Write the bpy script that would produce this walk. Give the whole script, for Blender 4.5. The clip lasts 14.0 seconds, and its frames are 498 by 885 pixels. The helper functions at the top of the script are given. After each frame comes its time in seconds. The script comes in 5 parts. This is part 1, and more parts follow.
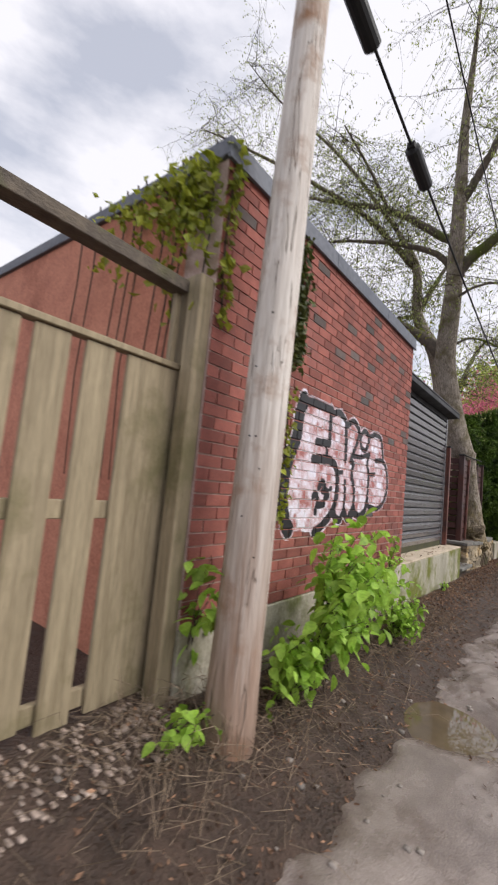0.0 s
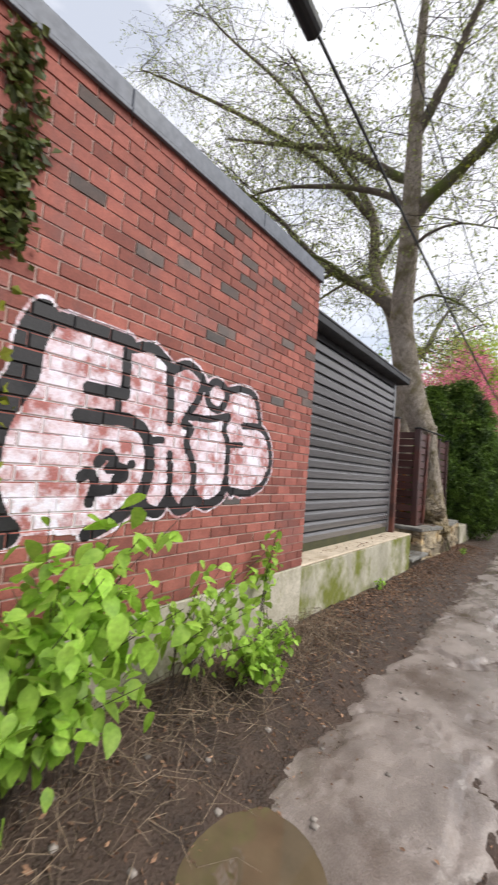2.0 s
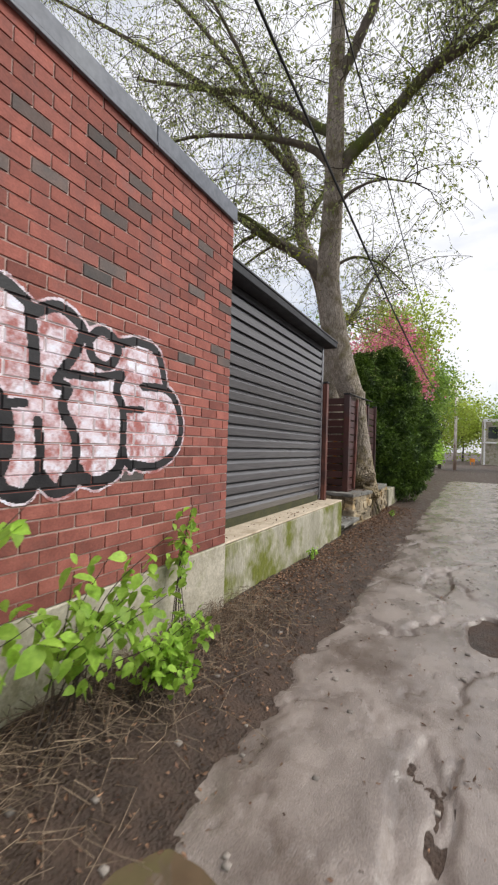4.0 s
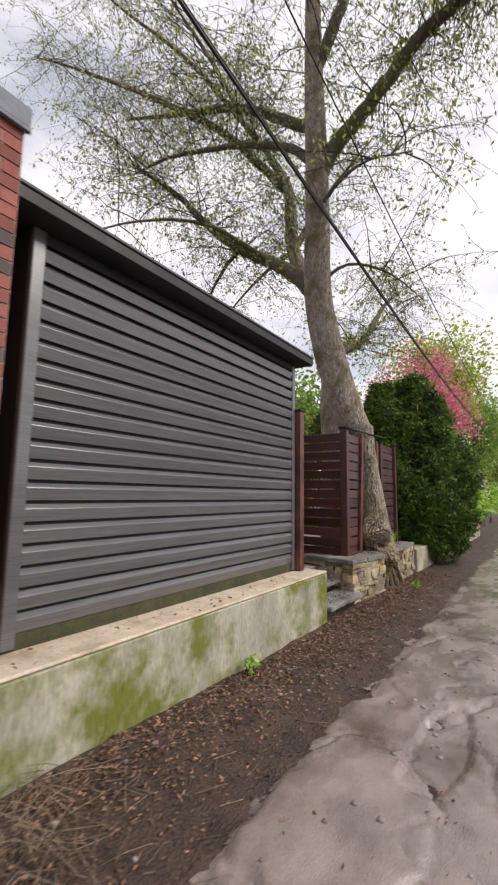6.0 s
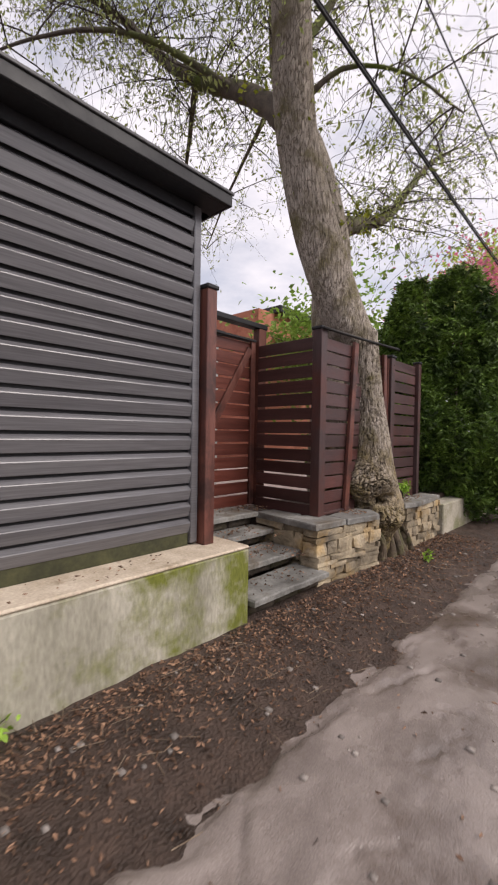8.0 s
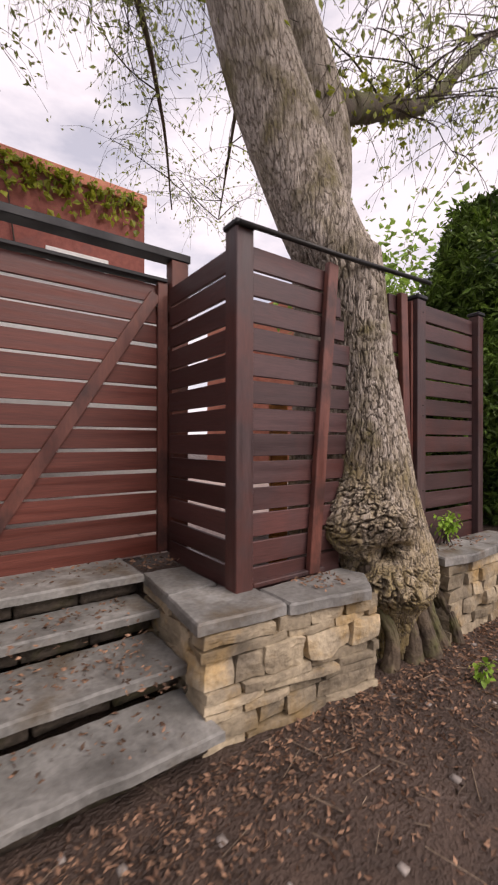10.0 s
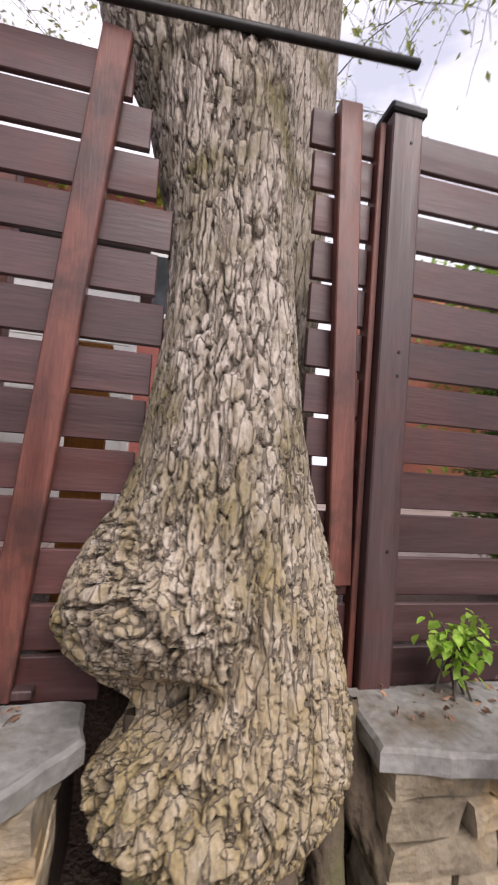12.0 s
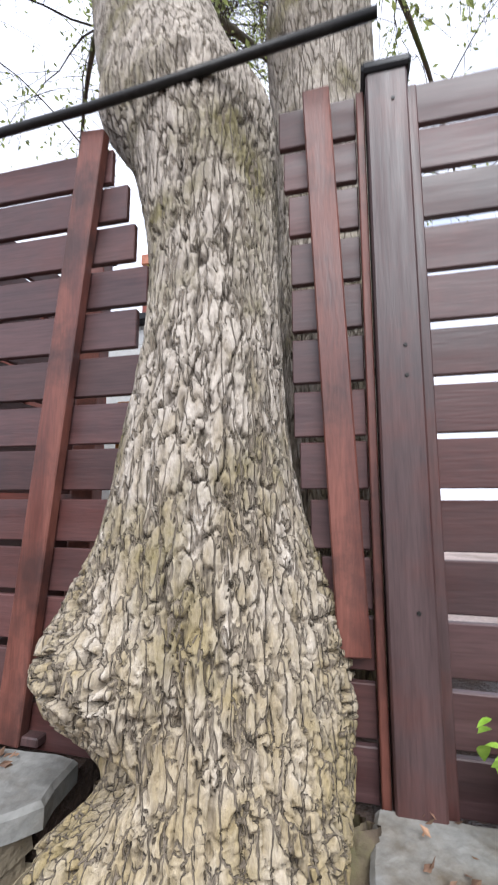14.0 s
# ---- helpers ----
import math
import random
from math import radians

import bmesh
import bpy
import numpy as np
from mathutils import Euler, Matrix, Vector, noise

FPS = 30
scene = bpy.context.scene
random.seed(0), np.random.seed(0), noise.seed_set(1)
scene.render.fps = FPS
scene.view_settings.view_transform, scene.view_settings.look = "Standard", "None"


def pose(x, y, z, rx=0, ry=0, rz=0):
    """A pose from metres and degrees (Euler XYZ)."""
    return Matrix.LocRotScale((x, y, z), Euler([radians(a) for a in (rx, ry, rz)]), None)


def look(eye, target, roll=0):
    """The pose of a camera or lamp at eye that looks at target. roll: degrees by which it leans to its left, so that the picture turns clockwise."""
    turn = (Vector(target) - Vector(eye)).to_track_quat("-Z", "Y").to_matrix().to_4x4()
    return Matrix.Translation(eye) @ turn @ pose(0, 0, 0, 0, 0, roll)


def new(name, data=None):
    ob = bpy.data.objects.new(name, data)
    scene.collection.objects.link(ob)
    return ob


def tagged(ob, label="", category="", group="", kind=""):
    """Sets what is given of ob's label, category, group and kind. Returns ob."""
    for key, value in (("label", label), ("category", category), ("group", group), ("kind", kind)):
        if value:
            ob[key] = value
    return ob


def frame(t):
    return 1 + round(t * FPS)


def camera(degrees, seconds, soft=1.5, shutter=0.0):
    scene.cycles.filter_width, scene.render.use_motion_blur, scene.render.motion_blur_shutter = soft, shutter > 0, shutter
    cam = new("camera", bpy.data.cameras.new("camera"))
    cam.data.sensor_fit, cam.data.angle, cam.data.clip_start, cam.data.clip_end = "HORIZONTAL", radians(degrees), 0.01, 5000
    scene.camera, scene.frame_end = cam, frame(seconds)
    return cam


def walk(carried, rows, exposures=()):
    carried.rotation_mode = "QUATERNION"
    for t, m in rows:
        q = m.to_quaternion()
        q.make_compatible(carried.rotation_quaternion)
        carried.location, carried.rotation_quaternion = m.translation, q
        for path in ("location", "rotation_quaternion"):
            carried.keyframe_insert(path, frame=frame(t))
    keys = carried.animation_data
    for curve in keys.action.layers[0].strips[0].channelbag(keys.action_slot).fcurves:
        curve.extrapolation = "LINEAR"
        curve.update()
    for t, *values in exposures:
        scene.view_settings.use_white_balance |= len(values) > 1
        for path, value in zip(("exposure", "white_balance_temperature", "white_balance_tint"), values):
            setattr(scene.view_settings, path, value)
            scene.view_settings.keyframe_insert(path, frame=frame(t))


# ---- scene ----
cam = camera(61.6, 14.0, 2.1, 0.35)
PATH = [
    (0, (0.02, 0.022, 1.478), (-1.207, 1.59, 1.665), 5.6),
    (0.5, (0.156, 0.64, 1.483), (-1.093, 2.198, 1.593), 5.2),
    (1, (0.238, 1.239, 1.47), (-1.247, 2.569, 1.628), 5.3),
    (1.5, (0.243, 1.702, 1.54), (-1.19, 3.093, 1.631), 5.4),
    (2, (0.279, 1.905, 1.524), (-0.912, 3.508, 1.643), 4.4),
    (2.5, (0.174, 1.969, 1.511), (-0.798, 3.713, 1.633), 2.6),
    (3, (0.1, 1.954, 1.498), (-0.849, 3.713, 1.587), 0.4),
    (3.5, (0.106, 2.08, 1.476), (-0.794, 3.866, 1.498), 0.1),
    (3.7, (0.141, 2.197, 1.47), (-0.769, 3.978, 1.482), 0.7),
    (5.8, (0.44, 4.297, 1.538), (-0.675, 5.938, 1.792), 1.6),
    (6, (0.489, 4.592, 1.521), (-0.649, 6.219, 1.766), 0.9),
    (6.5, (0.564, 5.241, 1.504), (-0.562, 6.88, 1.725), -0.4),
    (7, (0.524, 5.916, 1.462), (-0.525, 7.615, 1.587), -0.1),
    (7.5, (0.528, 6.579, 1.454), (-0.73, 8.133, 1.513), -1.1),
    (7.7, (0.512, 6.786, 1.466), (-0.792, 8.303, 1.459), -0.2),
    (9.8, (-0.105, 9.387, 1.409), (-1.721, 10.565, 1.439), 0.5),
    (10, (-0.146, 9.582, 1.414), (-1.769, 10.751, 1.412), 0.1),
    (10.5, (-0.338, 10.174, 1.387), (-2.031, 11.238, 1.438), -0.0),
    (11, (-0.527, 10.737, 1.363), (-2.273, 11.7, 1.516), 1.2),
    (11.5, (-0.65, 11.273, 1.349), (-2.483, 12.057, 1.508), 4.0),
    (12, (-0.738, 11.799, 1.308), (-2.69, 12.229, 1.388), 4.2),
    (12.5, (-0.755, 12.18, 1.305), (-2.739, 12.038, 1.515), 3.5),
    (13, (-0.657, 12.372, 1.342), (-2.596, 12.105, 1.738), 4.1),
    (13.5, (-0.737, 12.391, 1.357), (-2.666, 12.011, 1.723), 3.6),
    (14, (-0.887, 12.408, 1.305), (-2.815, 11.949, 1.576), 0.1),
]

# exposure rows: seconds, stops
walk(cam, [(t, look(eye, target, roll)) for t, eye, target, roll in PATH],
     [(0.0, 0.78, 6500, 10), (1.0, 0.85, 6500, 9), (2.0, 1.1, 6500, 7), (3.0, 0.93, 6500, 5), (6.0, 0.85, 6700, 12), (6.5, 0.92, 6700, 13), (7.5, 0.78, 6700, 14), (10.0, 0.83, 6950, 21), (11.5, 1.02, 6800, 21), (12.5, 1.33, 6200, 14), (14.0, 1.5, 5900, 9)])

# ------------------------------------------------------------------ world and light
world = bpy.data.worlds.new("overcast_sky")
scene.world = world
world.use_nodes = True
wn, wl = world.node_tree.nodes, world.node_tree.links
wn.clear()
w_out = wn.new("ShaderNodeOutputWorld")
w_bg = wn.new("ShaderNodeBackground")
w_sky = wn.new("ShaderNodeTexSky")
w_sky.sky_type = "NISHITA"
w_sky.sun_disc = False
w_sky.sun_elevation = radians(52)
w_sky.sun_rotation = radians(71)
w_sky.air_density = 1.0
w_sky.dust_density = 2.0
w_co = wn.new("ShaderNodeTexCoord")
w_map = wn.new("ShaderNodeMapping")
w_map.inputs["Scale"].default_value = (1.0, 1.0, 2.6)
w_noise = wn.new("ShaderNodeTexNoise")
w_noise.inputs["Scale"].default_value = 2.2
w_noise.inputs["Detail"].default_value = 7
w_noise.inputs["Roughness"].default_value = 0.55
w_ramp = wn.new("ShaderNodeValToRGB")
w_ramp.color_ramp.elements[0].position = 0.36
w_ramp.color_ramp.elements[0].color = (0.48, 0.48, 0.48, 1)
w_ramp.color_ramp.elements[1].position = 0.52
w_ramp.color_ramp.elements[1].color = (0.97, 0.97, 0.97, 1)
w_mix = wn.new("ShaderNodeMixRGB")
w_mix.inputs[2].default_value = (7.3, 7.2, 7.7, 1)
wl.new(w_co.outputs["Generated"], w_map.inputs[0])
wl.new(w_map.outputs[0], w_noise.inputs["Vector"])
wl.new(w_noise.outputs["Fac"], w_ramp.inputs[0])
wl.new(w_ramp.outputs[0], w_mix.inputs[0])
wl.new(w_sky.outputs[0], w_mix.inputs[1])
wl.new(w_mix.outputs[0], w_bg.inputs[0])
w_bg.inputs[1].default_value = 0.08
wl.new(w_bg.outputs[0], w_out.inputs[0])

sun_data = bpy.data.lights.new("sun", "SUN")
sun_data.energy = 1.5
sun_data.angle = radians(40)
sun_data.color = (1.0, 0.96, 0.9)
sun = new("sun", sun_data)
sun.matrix_world = look((9, 8, 9), (0, 5, 0))


# ------------------------------------------------------------------ materials
def mat(name, c1, c2, scale=6.0, rough=(0.6, 0.9), bump=0.3, fine=40.0, c3=None, c3_scale=1.2, c3_at=0.58,
        stretch=(1, 1, 1), vary="", amount=0.25, metal=0.0, height=0.004, fissure=None, spec=0.4, space="world", low=None, furrow_shade=None, plates=None):
    m = bpy.data.materials.new(name)
    m.use_nodes = True
    n, l = m.node_tree.nodes, m.node_tree.links
    b = n["Principled BSDF"]
    if space == "world":
        co = n.new("ShaderNodeNewGeometry").outputs["Position"]
    else:
        co = n.new("ShaderNodeTexCoord").outputs["Object"]
    mp = n.new("ShaderNodeMapping")
    mp.inputs["Scale"].default_value = stretch
    l.new(co, mp.inputs[0])
    a = n.new("ShaderNodeTexNoise")
    a.inputs["Scale"].default_value = scale
    a.inputs["Detail"].default_value = 6
    a.inputs["Roughness"].default_value = 0.6
    l.new(mp.outputs[0], a.inputs["Vector"])
    f = n.new("ShaderNodeTexNoise")
    f.inputs["Scale"].default_value = fine
    f.inputs["Detail"].default_value = 5
    l.new(mp.outputs[0], f.inputs["Vector"])
    r = n.new("ShaderNodeValToRGB")
    r.color_ramp.elements[0].position, r.color_ramp.elements[1].position = 0.32, 0.68
    r.color_ramp.elements[0].color, r.color_ramp.elements[1].color = (*c1, 1), (*c2, 1)
    l.new(a.outputs["Fac"], r.inputs[0])
    col = r.outputs[0]
    if c3:
        s = n.new("ShaderNodeTexNoise")
        s.inputs["Scale"].default_value = c3_scale
        s.inputs["Detail"].default_value = 8
        s.inputs["Roughness"].default_value = 0.65
        l.new(co, s.inputs["Vector"])
        sr = n.new("ShaderNodeMapRange")
        sr.inputs[1].default_value, sr.inputs[2].default_value = c3_at - 0.06, c3_at + 0.1
        l.new(s.outputs["Fac"], sr.inputs[0])
        mx = n.new("ShaderNodeMixRGB")
        mx.inputs[2].default_value = (*c3, 1)
        l.new(sr.outputs[0], mx.inputs[0])
        l.new(col, mx.inputs[1])
        col = mx.outputs[0]
    if low:
        sp = n.new("ShaderNodeSeparateXYZ")
        l.new(co, sp.inputs[0])
        wob = n.new("ShaderNodeMath")
        wob.operation = "MULTIPLY_ADD"
        wob.inputs[1].default_value = 2.4
        l.new(a.outputs["Fac"], wob.inputs[0])
        l.new(sp.outputs["Z"], wob.inputs[2])
        lr = n.new("ShaderNodeMapRange")
        lr.inputs[1].default_value, lr.inputs[2].default_value = low[1] + 1.2, low[2] + 1.2
        lr.inputs[3].default_value, lr.inputs[4].default_value = low[3], 0.0
        l.new(wob.outputs[0], lr.inputs[0])
        lm = n.new("ShaderNodeMixRGB")
        lm.inputs[2].default_value = (*low[0], 1)
        l.new(lr.outputs[0], lm.inputs[0])
        l.new(col, lm.inputs[1])
        col = lm.outputs[0]
    lines = None
    # Cracks between plates carry their shade as dark lines, over matching bump.
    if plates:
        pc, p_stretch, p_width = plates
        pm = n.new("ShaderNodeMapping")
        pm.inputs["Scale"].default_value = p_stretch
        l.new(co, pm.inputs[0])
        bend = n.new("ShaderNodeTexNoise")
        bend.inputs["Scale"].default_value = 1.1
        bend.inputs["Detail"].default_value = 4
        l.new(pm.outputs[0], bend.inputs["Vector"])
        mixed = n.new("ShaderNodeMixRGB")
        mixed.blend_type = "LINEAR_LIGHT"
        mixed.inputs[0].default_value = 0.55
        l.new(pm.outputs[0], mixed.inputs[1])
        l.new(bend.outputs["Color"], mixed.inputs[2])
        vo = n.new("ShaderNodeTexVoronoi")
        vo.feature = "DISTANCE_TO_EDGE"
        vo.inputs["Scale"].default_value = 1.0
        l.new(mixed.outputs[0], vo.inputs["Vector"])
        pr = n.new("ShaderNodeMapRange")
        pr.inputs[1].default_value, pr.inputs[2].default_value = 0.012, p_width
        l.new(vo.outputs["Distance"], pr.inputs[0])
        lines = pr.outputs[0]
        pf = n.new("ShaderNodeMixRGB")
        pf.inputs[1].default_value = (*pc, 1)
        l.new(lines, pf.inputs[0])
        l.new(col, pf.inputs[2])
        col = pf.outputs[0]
    if fissure:
        fc, f_stretch, f_width = fissure
        fm = n.new("ShaderNodeMapping")
        fm.inputs["Scale"].default_value = f_stretch
        l.new(co, fm.inputs[0])
        fn = n.new("ShaderNodeTexNoise")
        fn.inputs["Scale"].default_value = 1.0
        fn.inputs["Detail"].default_value = 3
        fn.inputs["Distortion"].default_value = 0.6
        l.new(fm.outputs[0], fn.inputs["Vector"])
        d0 = n.new("ShaderNodeMath")
        d0.operation = "SUBTRACT"
        d0.inputs[1].default_value = 0.5
        l.new(fn.outputs["Fac"], d0.inputs[0])
        d1 = n.new("ShaderNodeMath")
        d1.operation = "ABSOLUTE"
        l.new(d0.outputs[0], d1.inputs[0])
        d2 = n.new("ShaderNodeMapRange")
        d2.inputs[2].default_value = f_width
        l.new(d1.outputs[0], d2.inputs[0])
        lines = d2.outputs[0]
        mf = n.new("ShaderNodeMixRGB")
        mf.inputs[1].default_value = (*fc, 1)
        l.new(lines, mf.inputs[0])
        l.new(col, mf.inputs[2])
        col = mf.outputs[0]
    # Dark inner bark and groove shade are painted as one colour by furrow depth.
    if furrow_shade:
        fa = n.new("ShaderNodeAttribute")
        fa.attribute_name = "furrow_shade"
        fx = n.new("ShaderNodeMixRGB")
        fx.inputs[2].default_value = (*furrow_shade, 1)
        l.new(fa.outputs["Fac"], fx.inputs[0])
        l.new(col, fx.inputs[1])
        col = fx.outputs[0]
    grain = n.new("ShaderNodeMixRGB")
    grain.blend_type = "OVERLAY"
    grain.inputs[0].default_value = 0.45
    l.new(col, grain.inputs[1])
    l.new(f.outputs["Fac"], grain.inputs[2])
    col = grain.outputs[0]
    if vary:
        src = n.new("ShaderNodeObjectInfo").outputs["Random"] if vary == "object" else n.new("ShaderNodeNewGeometry").outputs["Random Per Island"]
        mr = n.new("ShaderNodeMapRange")
        mr.inputs[3].default_value, mr.inputs[4].default_value = 1 - amount, 1 + amount
        l.new(src, mr.inputs[0])
        hs = n.new("ShaderNodeHueSaturation")
        l.new(mr.outputs[0], hs.inputs["Value"])
        l.new(col, hs.inputs["Color"])
        col = hs.outputs[0]
    l.new(col, b.inputs["Base Color"])
    rr = n.new("ShaderNodeMapRange")
    rr.inputs[1].default_value, rr.inputs[2].default_value = 0.35, 0.65
    rr.inputs[3].default_value, rr.inputs[4].default_value = rough
    l.new(a.outputs["Fac"], rr.inputs[0])
    l.new(rr.outputs[0], b.inputs["Roughness"])
    b.inputs["Metallic"].default_value = metal
    b.inputs["Specular IOR Level"].default_value = spec
    if bump:
        bp = n.new("ShaderNodeBump")
        bp.inputs["Strength"].default_value = bump
        bp.inputs["Distance"].default_value = height
        ad = n.new("ShaderNodeMath")
        l.new(a.outputs["Fac"], ad.inputs[0])
        l.new(f.outputs["Fac"], ad.inputs[1])
        top = ad.outputs[0]
        if lines:
            both = n.new("ShaderNodeMath")
            l.new(top, both.inputs[0])
            l.new(lines, both.inputs[1])
            top = both.outputs[0]
        l.new(top, bp.inputs["Height"])
        l.new(bp.outputs[0], b.inputs["Normal"])
    return m


def leaf_mat(name, c1, c2, rough=0.5, through_light=0.35, amount=0.3, vary="island", scale=14.0):
    m = mat(name, c1, c2, scale, (rough, rough + 0.15), 0.15, 60.0, vary=vary, amount=amount)
    n, l = m.node_tree.nodes, m.node_tree.links
    b = n["Principled BSDF"]
    tr = n.new("ShaderNodeBsdfTranslucent")
    src = b.inputs["Base Color"].links[0].from_socket
    l.new(src, tr.inputs[0])
    ms = n.new("ShaderNodeMixShader")
    ms.inputs[0].default_value = through_light
    l.new(b.outputs[0], ms.inputs[1])
    l.new(tr.outputs[0], ms.inputs[2])
    l.new(ms.outputs[0], n["Material Output"].inputs[0])
    return m


BRICK = dict(scale=9, rough=(0.75, 0.95), bump=0.5, fine=90, height=0.003)
m_brick = mat("red_brick", (0.212, 0.065, 0.051), (0.318, 0.113, 0.089), vary="object", amount=0.28, c3=(0.20, 0.09, 0.08), c3_scale=2.2, c3_at=0.62, **BRICK)
m_brick_far = mat("red_brick_rows", (0.212, 0.065, 0.051), (0.318, 0.113, 0.089), vary="island", amount=0.28, c3=(0.20, 0.09, 0.08), c3_scale=2.2, c3_at=0.62, **BRICK)
m_brick_grey = mat("dark_grey_brick", (0.075, 0.068, 0.066), (0.125, 0.105, 0.10), vary="object", amount=0.25, **BRICK)
m_brick_grey_far = mat("dark_grey_brick_rows", (0.085, 0.07, 0.066), (0.15, 0.11, 0.10), vary="island", amount=0.3, **BRICK)
m_mortar = mat("brick_mortar", (0.40, 0.27, 0.23), (0.58, 0.46, 0.42), 12, (0.85, 1.0), 0.6, 120)
m_salmon = mat("salmon_brick", (0.50, 0.19, 0.12), (0.62, 0.27, 0.18), 5, (0.75, 0.95), 0.4, 60, c3=(0.38, 0.14, 0.09), c3_scale=1.4)
m_paint_white = mat("white_spray_on_brick", (0.63, 0.46, 0.50), (0.80, 0.82, 0.93), 8, (0.55, 0.8), 0.35, 70, c3=(0.36, 0.13, 0.12), c3_scale=8.5, c3_at=0.505, stretch=(1, 1, 1.8))
m_paint_joint = mat("white_spray_in_joint", (0.80, 0.72, 0.76), (0.86, 0.84, 0.88), 8, (0.6, 0.9), 0.4, 90)
m_paint_black = mat("black_spray", (0.010, 0.010, 0.012), (0.03, 0.027, 0.03), 7, (0.4, 0.65), 0.35, 90)
m_coping = mat("grey_metal_flashing", (0.10, 0.11, 0.135), (0.155, 0.165, 0.195), 3, (0.45, 0.65), 0.12, 25, metal=0.1)
m_concrete = mat("weathered_concrete", (0.33, 0.30, 0.23), (0.52, 0.48, 0.40), 3.5, (0.75, 0.95), 0.6, 45, c3=(0.16, 0.17, 0.06), c3_scale=1.6, c3_at=0.56, height=0.008)
m_moss_concrete = mat("mossy_concrete", (0.27, 0.255, 0.195), (0.50, 0.47, 0.385), 2.6, (0.75, 0.95), 0.7, 45, c3=(0.155, 0.170, 0.030), c3_scale=2.0, c3_at=0.485, stretch=(1, 1, 0.35), height=0.01)
m_concrete_top = mat("pale_concrete_edge", (0.45, 0.37, 0.275), (0.62, 0.53, 0.42), 6, (0.8, 0.95), 0.6, 60, c3=(0.30, 0.23, 0.15), c3_scale=3.5, c3_at=0.6)
m_siding = mat("charcoal_vinyl_siding", (0.100, 0.097, 0.104), (0.135, 0.131, 0.139), 2.5, (0.18, 0.26), 0.05, 30, stretch=(1, 0.12, 4), height=0.001, spec=0.8)
m_trim = mat("charcoal_trim", (0.05, 0.05, 0.056), (0.075, 0.074, 0.08), 3, (0.4, 0.55), 0.08, 30)
m_black = mat("black_fascia_and_shade", (0.012, 0.012, 0.014), (0.022, 0.022, 0.025), 4, (0.45, 0.65), 0.15, 40)
m_shingle = mat("dark_roofing", (0.02, 0.02, 0.022), (0.05, 0.05, 0.05), 20, (0.8, 0.95), 0.5, 120)
FENCE = dict(rough=(0.36, 0.62), bump=0.35, fine=35, height=0.002, spec=0.5)
m_fence = mat("dark_brown_stained_board", (0.042, 0.020, 0.020), (0.082, 0.042, 0.041), 3, stretch=(1, 0.3, 4), vary="object", amount=0.3, c3=(0.085, 0.032, 0.028), c3_scale=1.3, c3_at=0.55, **FENCE)
m_fence_x = mat("dark_brown_stained_return_board", (0.050, 0.022, 0.020), (0.088, 0.038, 0.034), 3, stretch=(0.3, 1, 4), vary="object", amount=0.3, **FENCE)
m_fence_red = mat("red_brown_stained_post", (0.085, 0.026, 0.019), (0.185, 0.066, 0.046), 3, stretch=(4, 4, 0.5), c3=(0.055, 0.022, 0.018), c3_scale=3.0, c3_at=0.53, **FENCE)
m_fence_post = mat("dark_brown_stained_post", (0.038, 0.021, 0.021), (0.076, 0.044, 0.043), 4, stretch=(5, 5, 0.35), c3=(0.085, 0.030, 0.024), c3_scale=1.6, c3_at=0.56, **FENCE)
m_old_wood = mat("weathered_fence_wood", (0.22, 0.175, 0.11), (0.40, 0.33, 0.22), 4, (0.7, 0.95), 0.5, 30, stretch=(7, 7, 0.4), c3=(0.18, 0.155, 0.08), c3_scale=2.0, height=0.003)
m_pole = mat("weathered_pole_wood", (0.52, 0.465, 0.42), (0.80, 0.745, 0.69), 3, (0.7, 0.95), 0.9, 18, stretch=(9, 9, 0.35), c3=(0.34, 0.19, 0.11), c3_scale=2.2, c3_at=0.59, height=0.006, fissure=((0.22, 0.165, 0.13), (14, 14, 0.6), 0.010), low=((0.27, 0.145, 0.085), 0.45, 1.9, 0.75))
m_bark = mat("grey_tan_bark", (0.26, 0.222, 0.184), (0.51, 0.448, 0.380), 6, (0.8, 1.0), 1.0, 42, stretch=(3, 3, 1.2), c3=(0.165, 0.140, 0.070), c3_scale=2.8, c3_at=0.545, height=0.007, low=((0.335, 0.252, 0.108), 0.25, 1.6, 0.75), furrow_shade=(0.048, 0.036, 0.026), plates=((0.185, 0.150, 0.112), (30, 30, 4.6), 0.07))
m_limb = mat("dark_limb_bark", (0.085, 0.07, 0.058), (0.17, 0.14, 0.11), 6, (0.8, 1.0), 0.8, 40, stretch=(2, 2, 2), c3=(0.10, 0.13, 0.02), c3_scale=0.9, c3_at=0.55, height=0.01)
m_twig = mat("dark_twig", (0.045, 0.035, 0.03), (0.09, 0.07, 0.055), 8, (0.8, 1.0), 0, 40)
m_stone = mat("tan_grey_wall_stone", (0.17, 0.14, 0.10), (0.47, 0.39, 0.27), 3.5, (0.65, 0.95), 1.0, 30, c3=(0.36, 0.24, 0.10), c3_scale=2.6, c3_at=0.57, vary="object", amount=0.4, height=0.012)
m_slab = mat("blue_grey_flagstone", (0.12, 0.117, 0.108), (0.30, 0.295, 0.275), 3.5, (0.4, 0.85), 0.6, 35, c3=(0.13, 0.105, 0.075), c3_scale=2.6, c3_at=0.56, vary="object", amount=0.15, height=0.008)
m_dirt = mat("wet_brown_soil", (0.038, 0.025, 0.019), (0.094, 0.062, 0.047), 5, (0.4, 0.9), 1.0, 60, c3=(0.098, 0.066, 0.051), c3_scale=1.1, c3_at=0.59, height=0.03)
